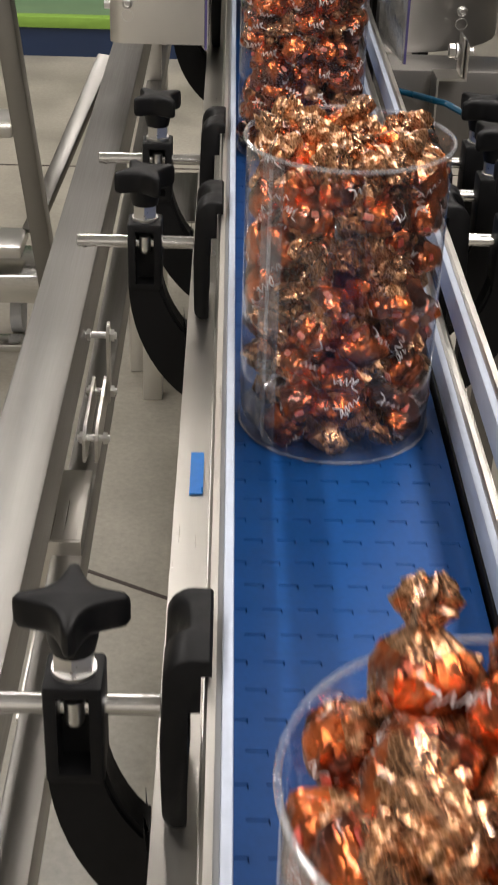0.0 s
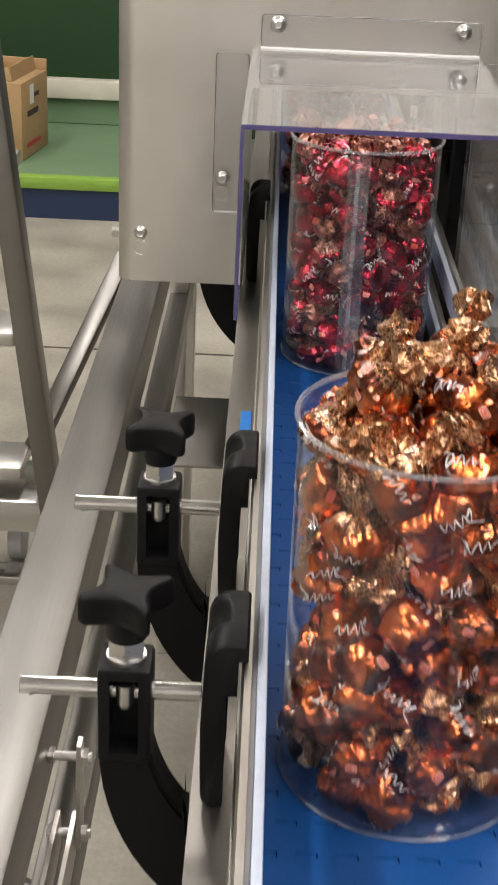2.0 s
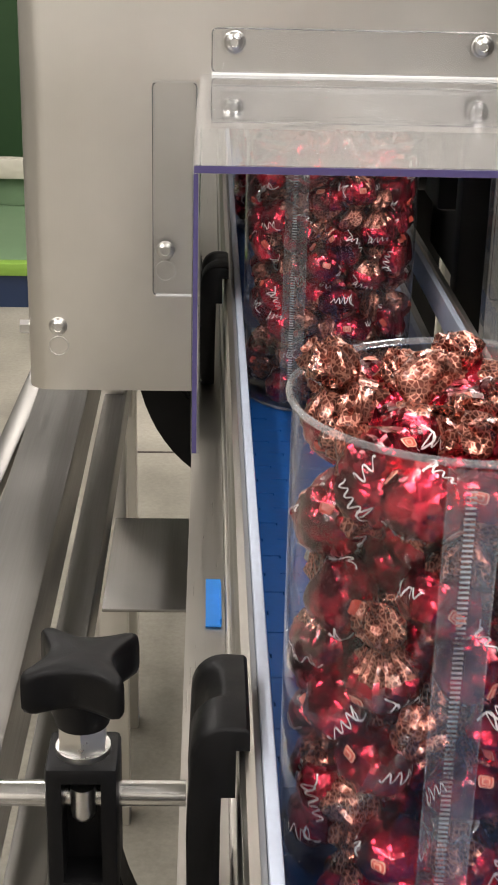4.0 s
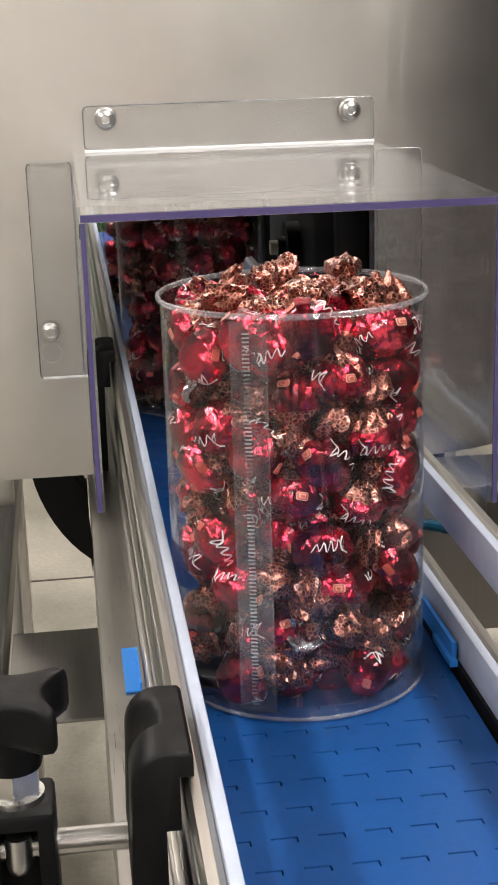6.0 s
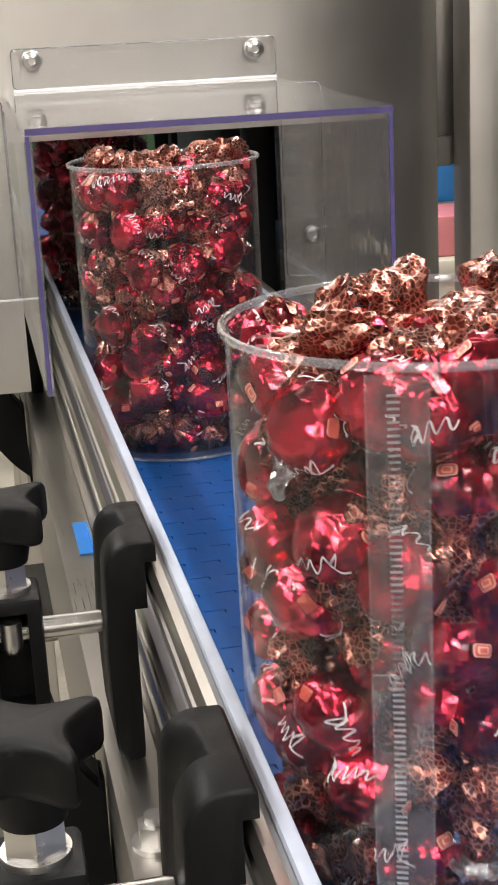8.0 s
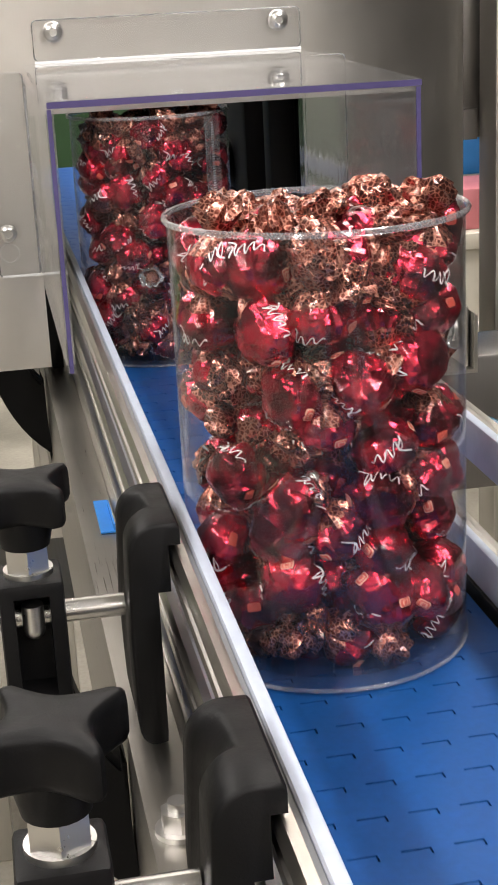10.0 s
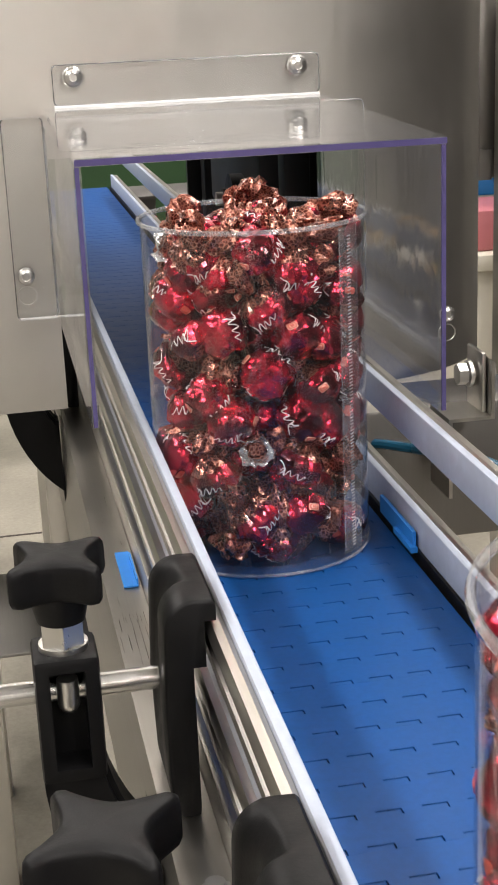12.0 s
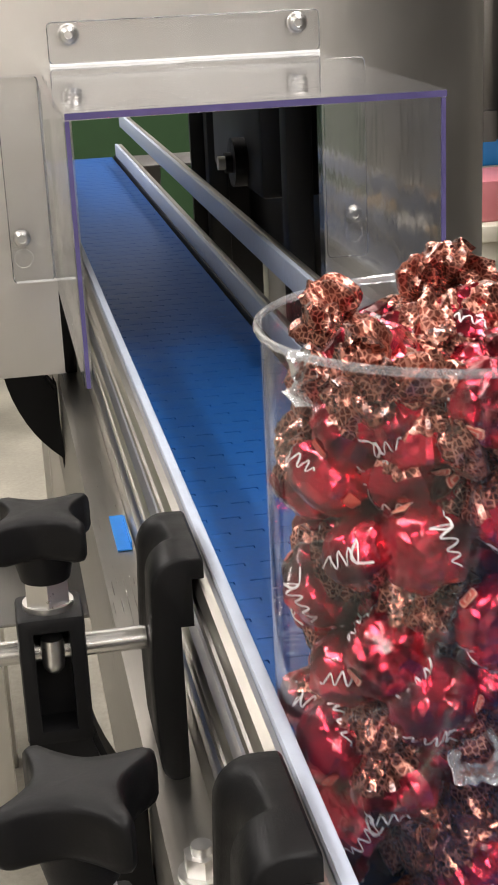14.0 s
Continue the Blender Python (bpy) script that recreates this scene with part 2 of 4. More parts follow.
def mesh_of(name, bm, mat, smooth=35):
    bmesh.ops.recalc_face_normals(bm, faces=bm.faces)
    me = bpy.data.meshes.new(name)
    bm.to_mesh(me)
    bm.free()
    for one in (mat if isinstance(mat, (list, tuple)) else [mat]):
        me.materials.append(one)
    if smooth:
        me.polygons.foreach_set("use_smooth", [True] * len(me.polygons))
        me.set_sharp_from_angle(angle=radians(smooth))
    return me


def part(name, bm, mat, parent=None, label="", smooth=35):
    ob = new(name, mesh_of(name, bm, mat, smooth))
    ob.parent = parent
    if label:
        ob["label"] = label
    return ob


def thing(name, label, category, at=(0, 0, 0), group="", kind=""):
    ob = new(name)
    ob.empty_display_size = 0.05
    ob.location = at
    return tagged(ob, label, category, group, kind)


def boxes(*specs, bevel=0.0):
    bm = bmesh.new()
    for lo, hi in specs:
        box(bm, lo, hi, bevel)
    return bm


# ---- the hall ----
ground = part("floor", boxes(((-7, -8, -0.2), (7, 7, 0))), CONCRETE, smooth=0)
tagged(ground, "worn grey concrete factory floor with joints and stains", "floor", kind="structure")
joint = part("floor_joint", boxes(((-2.4, -0.004, 0.0), (2.4, 0.004, 0.0012))), INK, ground)
joint.matrix_local = Matrix.Translation((-0.203, -0.022, 0)) @ pose(0, 0, 0, 0, 0, -28.3)
joint = part("floor_joint", boxes(((-3.0, 2.1, 0.0), (1.5, 2.108, 0.0012))), INK, ground)
# unseen partition is added so the curved steel reflects dark; east wall toned likewise
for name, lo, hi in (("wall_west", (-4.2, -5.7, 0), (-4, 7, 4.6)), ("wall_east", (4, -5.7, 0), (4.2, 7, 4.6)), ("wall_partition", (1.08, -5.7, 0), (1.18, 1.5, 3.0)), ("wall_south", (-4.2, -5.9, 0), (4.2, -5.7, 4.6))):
    tagged(part(name, boxes((lo, hi)), REFLECT_DARK if name in ("wall_east", "wall_partition") else HALL_MID if name == "wall_west" else HALL, smooth=0), "unseen dark screen added to darken reflections in the steel" if name == "wall_partition" else "plain painted factory hall wall", "wall", kind="structure")
tagged(part("wall_north", boxes(((-4.2, 7, 0), (4.2, 7.2, 4.6))), HALL, smooth=0), "pale painted factory hall end wall", "wall", kind="structure")
tagged(part("ceiling", boxes(((-4.2, -5.9, 4.6), (4.2, 7.2, 4.75))), CEIL, smooth=0), "off-white factory hall ceiling", "ceiling", kind="structure")


def luminaire(x, y):
    lamp = thing("ceiling_luminaire", "unseen long white ceiling luminaire with a glowing diffuser", "ceiling light", (x, y, LUMINAIRE_Z), "hall luminaires")
    part("housing", boxes(((-0.16, -0.75, 0.0), (0.16, 0.75, 0.06)), bevel=0.01), CEIL, lamp)
    part("diffuser", boxes(((-0.14, -0.72, -0.012), (0.14, 0.72, -0.002)), bevel=0.004), LAMP_GLOW, lamp)
    for sy in (-0.6, 0.6):
        bm = bmesh.new()
        cyl(bm, (0, sy, 0.06), (0, sy, 1.405), 0.004, seg=8)
        part("hanger", bm, STEEL_D, lamp)
    data = bpy.data.lights.new("luminaire_light", "AREA")
    data.shape, data.size, data.size_y, data.energy, data.color = "RECTANGLE", 0.3, 1.45, LUMINAIRE_W, (1.0, 0.935, 0.895)
    light = new("luminaire_light", data)
    light.matrix_world = pose(x, y, LUMINAIRE_Z - 0.02)


for lx, ly in LUMINAIRES:
    luminaire(lx, ly)


# ---- green platform with a carton ----
dais = thing("green_platform", "low green painted platform with a lime edge and navy kick board", "platform", (-1.6, 3.35, 0))
part("kick_board", boxes(((-1.6, 0.012, 0), (1.45, 1.4, 0.108))), NAVY, dais)
part("edge_board", boxes(((-1.6, 0.0, 0.108), (1.45, 0.05, 0.15)), bevel=0.003), GREEN_EDGE, dais)
part("deck", boxes(((-1.6, 0.05, 0.108), (1.45, 1.4, 0.149)), bevel=0.003), GREEN, dais)
back = thing("green_partition", "dark green painted partition with a cream rail", "partition", (-1.6, 4.76, 0))
part("panel", boxes(((-1.8, 0, 0), (2.6, 0.06, 1.0))), GREEN_DARK, back)
part("rail", boxes(((-1.8, -0.56, 0.255), (1.45, -0.5, 0.33)), bevel=0.004), CREAM, back)
part("lower_panel", boxes(((-1.8, -0.53, 0.152), (1.45, -0.5, 0.255))), GREEN, back)
for px in (-1.7, 1.3):
    part("post", boxes(((px, -0.5, 0.15), (px + 0.05, 0, 0.33))), CREAM, back)


def carton():
    c = thing("cardboard_carton", "brown cardboard carton with dark print and a paper label", "box", (-0.905, 3.56, 0.15))
    m = pose(0, 0, 0, 0, 0, -9)
    bm = boxes(((-0.22, 0, 0), (0, 0.30, 0.28)), bevel=0.004)
    for lo, hi in (((-0.22, 0.0, 0.28), (-0.21, 0.3, 0.32)), ((-0.22, 0.29, 0.28), (0.0, 0.30, 0.32))):
        box(bm, lo, hi, 0.002)
    body = part("body", bm, CARD, c)
    body.matrix_local = m
    bm = boxes(((-0.006, 0.02, 0.278), (0.0, 0.28, 0.335)))
    flap = part("flap", bm, CARD, c)
    flap.matrix_local = m @ pose(0, 0, 0, 0, -8, 0)
    for lo, hi, mat in (((-0.155, -0.003, 0.16), (-0.05, -0.001, 0.175), INK), ((-0.15, -0.003, 0.06), (-0.03, -0.001, 0.072), INK_RED), ((0.001, 0.06, 0.15), (0.003, 0.18, 0.17), INK),
                        ((0.001, 0.05, 0.04), (0.003, 0.2, 0.055), INK_RED), ((0.001, 0.09, 0.19), (0.003, 0.13, 0.26), PAPER), ((0.001, 0.14, 0.21), (0.003, 0.19, 0.225), INK)):
        part("printed_bar", boxes((lo, hi)), mat, body)


carton()


# ---- the steel machine that the conveyor runs through ----
OPEN_L, OPEN_R, OPEN_TOP = -0.026, 0.213, 1.128
BODY_TOP, BODY_BACK = 2.05, 0.95


def screw(parent, at, r=0.0076, ring=True):
    """Domed socket screw on the front panel; ring: the keyhole slot below it."""
    bm = bmesh.new()
    lathe(bm, [(0.0002, 0.004), (r * 0.45, 0.004), (r * 0.5, 0.0055), (r * 0.8, 0.0045), (r, 0.002), (r, 0)], 16)
    s = part("screw", bm, BOLT, parent)
    s.matrix_local = Matrix.Translation(at) @ pose(0, 0, 0, 90)
    if ring:
        bm = bmesh.new()
        lathe(bm, [(r * 0.98, 0.0), (r * 1.0, 0.0012), (r * 1.12, 0.0012), (r * 1.14, 0.0)], 18)
        k = part("keyhole_rim", bm, BOLT, parent)
        k.matrix_local = Matrix.Translation((at[0], at[1], at[2] - r * 2.3)) @ pose(0, 0, 0, 90)


def machine():
    mc = thing("packing_machine", "brushed stainless steel packing machine with a conveyor tunnel", "machine")
    mc.location = (0, 0, 0)
    # front plate, folded back in a soft curve at its east end, with the tunnel cut through
    curve = [(0.235 + 0.17 * math.sin(a), 0.15 - 0.15 * math.cos(a)) for a in (math.pi / 2 * i / 8 for i in range(9))]
    outer = [(OPEN_R, 0)] + curve + [(0.405, BODY_BACK)]
    inner = [(0.402, BODY_BACK)] + [(x - 0.003 * (i / 8), y + 0.003) for i, (x, y) in list(enumerate(curve))[::-1]] + [(OPEN_R, 0.003)]
    bm = bmesh.new()
    prism(bm, outer + inner, "z", 0.905, BODY_TOP)
    part("east_plate", bm, STEEL_V, mc)
    bm = bmesh.new()
    fold = [(-0.148 - 0.020 * math.sin(a), 0.016 - 0.016 * math.cos(a)) for a in (math.pi / 2 * i / 6 for i in range(7))]
    prism(bm, [(OPEN_L, 0)] + fold + [(-0.168, BODY_BACK), (-0.165, BODY_BACK)] + [(x + 0.003 * i / 6, y + 0.003) for i, (x, y) in list(enumerate(fold))[::-1]] + [(OPEN_L, 0.003)], "z", 0.908, BODY_TOP)
    part("west_plate", bm, STEEL_V, mc)
    part("lintel_plate", boxes(((OPEN_L, 0.0, OPEN_TOP), (OPEN_R, 0.003, BODY_TOP))), STEEL_V, mc)
    part("top_plate", boxes(((-0.168, 0, BODY_TOP), (0.405, BODY_BACK, BODY_TOP + 0.004))), STEEL_V, mc)
    bm = bmesh.new()
    box(bm, (-0.168, BODY_BACK, 0.905), (-0.09, BODY_BACK + 0.003, BODY_TOP))
    box(bm, (0.26, BODY_BACK, 0.905), (0.405, BODY_BACK + 0.003, BODY_TOP))
    part("back_plate", bm, STEEL_V, mc)
    # dark housing beside the belt; roof above and screen added to darken the tunnel
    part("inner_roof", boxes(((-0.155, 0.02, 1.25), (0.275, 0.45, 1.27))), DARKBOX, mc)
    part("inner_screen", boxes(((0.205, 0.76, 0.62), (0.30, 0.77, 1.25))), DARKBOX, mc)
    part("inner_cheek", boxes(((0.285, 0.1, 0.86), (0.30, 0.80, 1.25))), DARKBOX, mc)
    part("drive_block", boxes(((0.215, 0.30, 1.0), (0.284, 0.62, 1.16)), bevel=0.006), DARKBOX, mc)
    bm = bmesh.new()
    cyl(bm, (0.20, 0.40, 1.03), (0.272, 0.40, 1.03), 0.028, seg=24)
    cyl(bm, (0.192, 0.40, 1.03), (0.20, 0.40, 1.03), 0.012, seg=16)
    part("sensor_barrel", bm, BLACK, mc)
    bm = bmesh.new()
    cyl(bm, (0.184, 0.40, 1.03), (0.192, 0.40, 1.03), 0.008, seg=12)
    part("sensor_tip", bm, CREAM, mc)
    for k in range(3):
        bm = bmesh.new()
        tube(bm, [(0.23 + 0.012 * k, 0.62, 1.15 - 0.01 * k), (0.235 + 0.012 * k, 0.75, 1.17), (0.25 + 0.01 * k, 0.85, 1.12), (0.262, 0.9, 1.02 - 0.02 * k)], 0.004)
        part("air_hose", bm, PAPER, mc)
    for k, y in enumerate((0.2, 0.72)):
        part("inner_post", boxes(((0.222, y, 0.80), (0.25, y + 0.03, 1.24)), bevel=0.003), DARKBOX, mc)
    # legs down to the floor
    for x in (-0.165, 0.33):
        for y in (0.62, BODY_BACK - 0.07):
            part("leg", boxes(((x, y, 0.0), (x + 0.04, y + 0.04, 0.905)), bevel=0.003), STEEL_V, mc)
    for at in ((-0.142, 0, 0.964), (-0.053, -0.006, 1.031), (0.238, -0.006, 1.031), (0.33, 0.004, 0.964)):
        screw(mc, at)
    bm = bmesh.new()
    cyl(bm, (-0.176, 0.02, 0.957), (-0.168, 0.02, 0.957), 0.006, seg=6)
    part("side_bolt", bm, BOLT, mc)


machine()


def guard():
    """Clear acrylic hood in front of the tunnel, with riveted flanges and violet cut edges."""
    g = thing("acrylic_guard", "clear acrylic tunnel guard with violet cut edges bolted to steel", "machine guard")
    y0, y1, top, t = -0.338, -0.002, 1.162, 0.005
    bm = bmesh.new()
    prism(bm, [(y0, top - t), (y1, top - t + 0.008), (y1, top + 0.008), (y0, top)], "x", -0.026, 0.213)
    part("roof_pane", bm, GUARD_CLEAR, g)
    bm = bmesh.new()
    prism(bm, [(y0, top - t - 0.0005), (y1, top - t - 0.0005), (y1, 0.993), (y0 + 0.02, 0.988), (y0, 0.988)], "x", -0.028, -0.023)
    part("side_pane", bm, GUARD_CLEAR, g)
    bm = bmesh.new()
    prism(bm, [(y0, top - t - 0.0005), (y1, top - t - 0.0005), (y1, 0.93), (y0 + 0.02, 0.977), (y0, 0.977)], "x", 0.208, 0.213)
    part("side_pane", bm, GUARD_CLEAR, g)
    part("cut_edge", boxes(((-0.027, y0 - 0.0022, top - 0.0045), (0.2135, y0 - 0.0002, top - 0.0005))), EDGE_VIOLET, g)
    part("cut_edge", boxes(((-0.0272, y0 - 0.0022, 0.989), (-0.0245, y0 - 0.0002, top - t))), EDGE_VIOLET, g)
    part("cut_edge", boxes(((0.2100, y0 - 0.0022, 0.978), (0.2128, y0 - 0.0002, top - t))), EDGE_VIOLET, g)
    # flange strip on the wall above and below the fold of the roof
    upper = part("top_flange", boxes(((-0.017, -0.006, top + 0.010), (0.211, -0.002, 1.205)), bevel=0.0015), FLANGE_CLEAR, g)
    lower = part("lower_flange", boxes(((-0.017, -0.006, 1.134), (0.211, -0.002, top + 0.001)), bevel=0.0015), FLANGE_CLEAR, g)
    # white rod paints the bright glint along the clear fold
    bm = bmesh.new()
    cyl(bm, (-0.017, -0.006, top + 0.0075), (0.211, -0.006, top + 0.0075), 0.0028, seg=10)
    part("fold_line", bm, PAPER, g)
    west = part("side_flange", boxes(((-0.063, -0.006, 0.993), (-0.0285, -0.002, 1.164)), bevel=0.0015), FLANGE_CLEAR, g)
    east = part("side_flange", boxes(((0.2135, -0.006, 0.993), (0.25, -0.002, 1.164)), bevel=0.0015), FLANGE_CLEAR, g)
    for flange, x0, x1, z0, z1 in ((upper, -0.017, 0.211, top + 0.010, 1.205), (lower, -0.017, 0.211, 1.134, top), (west, -0.063, -0.0285, 0.993, 1.164), (east, 0.2135, 0.25, 0.993, 1.164)):
        c, line = 0.004, []
        for cx, cz, a0 in ((x1 - c, z1 - c, 0), (x0 + c, z1 - c, 90), (x0 + c, z0 + c, 180), (x1 - c, z0 + c, 270)):
            line += [(cx + c * math.cos(radians(a0 + k * 30)), -0.0062, cz + c * math.sin(radians(a0 + k * 30))) for k in range(4)]
        bm = bmesh.new()
        tube(bm, line + line[:1], 0.0006, 6)
        part("cut_outline", bm, FLANGE_EDGE, flange)
    part("flange_lip", boxes(((-0.061, -0.0075, 0.9925), (-0.0285, -0.0062, 0.9945))), PAPER, g)
    part("flange_lip", boxes(((-0.063, -0.0075, 1.1635), (-0.0285, -0.0062, 1.165))), BOLT, g)
    for x in (0.0, 0.192):
        for flange, m in ((upper, pose(x, -0.006, 1.195, 90)), (lower, pose(x, -0.006, 1.146, 90))):
            bm = bmesh.new()
            lathe(bm, [(0.0002, 0.0045), (0.003, 0.0045), (0.0035, 0.006), (0.0065, 0.0045), (0.0078, 0.0016), (0.009, 0.0012), (0.009, 0)], 18)
            part("rivet", bm, BOLT, flange).matrix_local = m
    bm = bmesh.new()
    box(bm, (0.20, -0.10, 0.912), (0.212, -0.004, 0.918))
    part("foot_tab", bm, STEEL_D, g)


guard()


def east_bracket():
    b = thing("support_bracket", "folded stainless bracket with a hex bolt on a dark crossbar", "bracket", (0.30, -0.09, 0.9))
    part("crossbar", boxes(((-0.10, 0.0, -0.12), (0.30, 0.085, 0.005)), bevel=0.003), STEEL_D, b)
    bm = bmesh.new()
    prism(bm, [(-0.02, -0.06), (-0.017, -0.06), (-0.017, 0.007), (0.02, 0.007), (0.02, 0.055), (0.017, 0.058), (0.017, 0.010), (-0.02, 0.010)], "y", -0.06, -0.01)
    part("folded_plate", bm, STEEL_Y, b)
    part("tab", boxes(((0.012, -0.05, 0.01), (0.016, -0.012, 0.062)), bevel=0.0015), STEEL_Y, b)
    bm = bmesh.new()
    cyl(bm, (0.0, -0.03, 0.04), (0.03, -0.03, 0.04), 0.005, seg=14)
    cyl(bm, (-0.003, -0.03, 0.04), (0.005, -0.03, 0.04), 0.0095, seg=6)
    cyl(bm, (0.006, -0.03, 0.04), (0.009, -0.03, 0.04), 0.0115, seg=18)
    part("hex_bolt", bm, BOLT, b)
    part("leg", boxes(((0.10, 0.02, -0.9), (0.14, 0.06, -0.12))), STEEL_D, b)
    bm = bmesh.new()
    tube(bm, [(-0.10, 0.1, -0.045), (-0.06, -0.02, -0.02), (-0.01, -0.1, -0.012), (0.06, -0.14, -0.04), (0.1, -0.12, -0.12), (0.11, 0.03, -0.16)], 0.0045)
    part("hose", bm, HOSE, b, "glossy blue air hose")


east_bracket()


def far_post():
    p = thing("steel_post", "upright brushed steel post beside the machine", "post", (0.428, 0.10, 0))
    part("column", boxes(((0.0, 0, 0.02), (0.075, 0.05, 2.1)), bevel=0.004), STEEL_V, p)
    part("foot_plate", boxes(((-0.02, -0.03, 0), (0.095, 0.08, 0.02)), bevel=0.003), STEEL_V, p)
    part("hinge_block", boxes(((-0.018, 0.06, 1.065), (0.02, 0.12, 1.245)), bevel=0.004), STEEL_D, p)
    part("strut", boxes(((-0.02, 0.05, 1.065), (-0.001, 0.08, 1.095))), STEEL_D, p)


far_post()


def blue_station():
    s = thing("work_station", "bright blue cabinet with a white worktop and pink crates", "cabinet", (1.32, 2.0, 0))
    part("blue_panel", boxes(((-0.4, 0.3, 0.73), (0.8, 0.34, 1.9)), bevel=0.004), SKYBLUE, s)
    part("worktop", boxes(((-0.4, 0.0, 0.59), (0.8, 0.34, 0.63)), bevel=0.004), CREAM, s)
    part("crate", boxes(((-0.38, 0.05, 0.63), (0.1, 0.28, 0.73)), bevel=0.006), PINK_BOX, s)
    part("body", boxes(((-0.38, 0.02, 0.05), (0.78, 0.34, 0.59)), bevel=0.004), CREAM, s)
    part("plinth", boxes(((-0.36, 0.05, 0.0), (0.76, 0.32, 0.05))), STEEL_D, s)


blue_station()

# ---- the conveyor ----
BELT_Z, BELT_L, BELT_R, NEAR_END, FAR_END = 0.900, 0.004, 0.168, -4.95, 1.62
PITCH, SPEED, ROLLER_R = 0.0254, 0.2075, 0.05


def conveyor():
    c = thing("conveyor", "stainless steel conveyor frame with side plates and guide profiles", "conveyor")
    length = (NEAR_END + 0.02, FAR_END - 0.02)
    for sx, x0 in ((1, -0.030), (-1, 0.202)):
        xs = [x0, x0 + sx * 0.003, x0 + sx * 0.003, x0 + sx * 0.024, x0 + sx * 0.024, x0 + sx * 0.0]
        zs = [0.74, 0.74, 0.882, 0.882, 0.886, 0.886]
        bm = bmesh.new()
        prism(bm, list(zip(xs, zs)), "y", *length)
        part("side_plate", bm, STEEL_Y, c)
        bm = bmesh.new()
        box(bm, (min(x0 + sx * 0.0245, x0 + sx * 0.031), length[0], 0.872), (max(x0 + sx * 0.0245, x0 + sx * 0.031), length[1], 0.905), 0.001)
        part("wear_strip", bm, STEEL_Y if sx > 0 else BLACK, c)
    part("belt_bed", boxes(((0.006, length[0] + 0.08, 0.876), (0.166, length[1] - 0.08, 0.8925))), STEEL_D, c)
    for y in (NEAR_END + 0.05, FAR_END - 0.05):
        bm = bmesh.new()
        cyl(bm, (-0.026, y, BELT_Z - 0.056), (0.198, y, BELT_Z - 0.056), 0.042, seg=28)
        part("end_roller", bm, STEEL_D, c)
    for y in (-4.2, -2.9, -1.75, 0.86, 1.35):
        for x in (-0.027, 0.17):
            part("leg", boxes(((x, y, 0.0), (x + 0.029, y + 0.04, 0.74)), bevel=0.003), STEEL_V, c)
        part("cross_tie", boxes(((-0.027, y + 0.005, 0.40), (0.199, y + 0.035, 0.44)), bevel=0.003), STEEL_X, c)
    part("drip_tray", boxes(((-0.14, 0.36, 0.50), (0.17, 0.62, 0.505)), bevel=0.002), STEEL_B, c)
    for x, y in ((-0.0175, -0.722),):
        bm = bmesh.new()
        cyl(bm, (x, y, 0.886), (x, y, 0.8885), 0.0105, seg=20)
        cyl(bm, (x, y, 0.8885), (x, y, 0.897), 0.008, seg=6)
        cyl(bm, (x, y, 0.897), (x, y, 0.901), 0.0045, seg=12)
        part("hex_bolt", bm, BOLT, c)


conveyor()

for y, w, x in ((-0.338, 0.062, -0.0178), (-1.140, 0.058, -0.0200)):
    tp = part("tape_patch", boxes(((x, y - w / 2, 0.8865), (x + 0.0095, y + w / 2, 0.8875)), ((x + 0.0086, y - w / 2 + 0.002, 0.8866), (x + 0.0098, y + w / 2 - 0.012, 0.8915))), TAPE)
    tagged(tp, "small strip of bright blue tape on the conveyor frame", "tape", "tape strips")
tp = part("tape_patch", boxes(((0.168, -0.405, 0.9055), (0.1705, -0.33, 0.918)), ((0.1655, -0.41, 0.9053), (0.170, -0.37, 0.909))), TAPE)
tagged(tp, "crumpled strip of bright blue tape beside the belt", "tape", "tape strips")


def guide_rail(name, x_in, z_top, side, y0, y1):
    """White strip facing the jars, held in a folded stainless profile behind it."""
    r = thing(name, "white polymer guide strip in a stainless steel profile", "guide rail", (x_in, 0, z_top), "guide rails")
    o = side
    def bx(a, b, z0, z1):
        return boxes(((min(o * a, o * b), y0, z0), (max(o * a, o * b), y1, z1)), bevel=0.0012)
    part("strip", bx(0.0, 0.0055, -0.024, 0.0), WHITE, r)
    prof = [(0.0058, -0.003), (0.0085, -0.001), (0.0125, -0.001), (0.0140, -0.004), (0.0140, -0.009), (0.0118, -0.0105), (0.0118, -0.0135), (0.0140, -0.015), (0.0140, -0.0205), (0.0125, -0.0225), (0.0058, -0.0225)]
    bm = bmesh.new()
    prism(bm, [(o * a, b) for a, b in prof], "y", y0, y1)
    part("profile", bm, STEEL_Y, r)


guide_rail("guide_rail", 0.0105, 0.984, -1, NEAR_END, 1.40)
guide_rail("guide_rail", 0.0105, 0.938, -1, NEAR_END, 1.40)
guide_rail("guide_rail", 0.1745, 0.995, 1, NEAR_END, 1.48)
guide_rail("guide_rail", 0.1725, 0.929, 1, NEAR_END, 1.58)


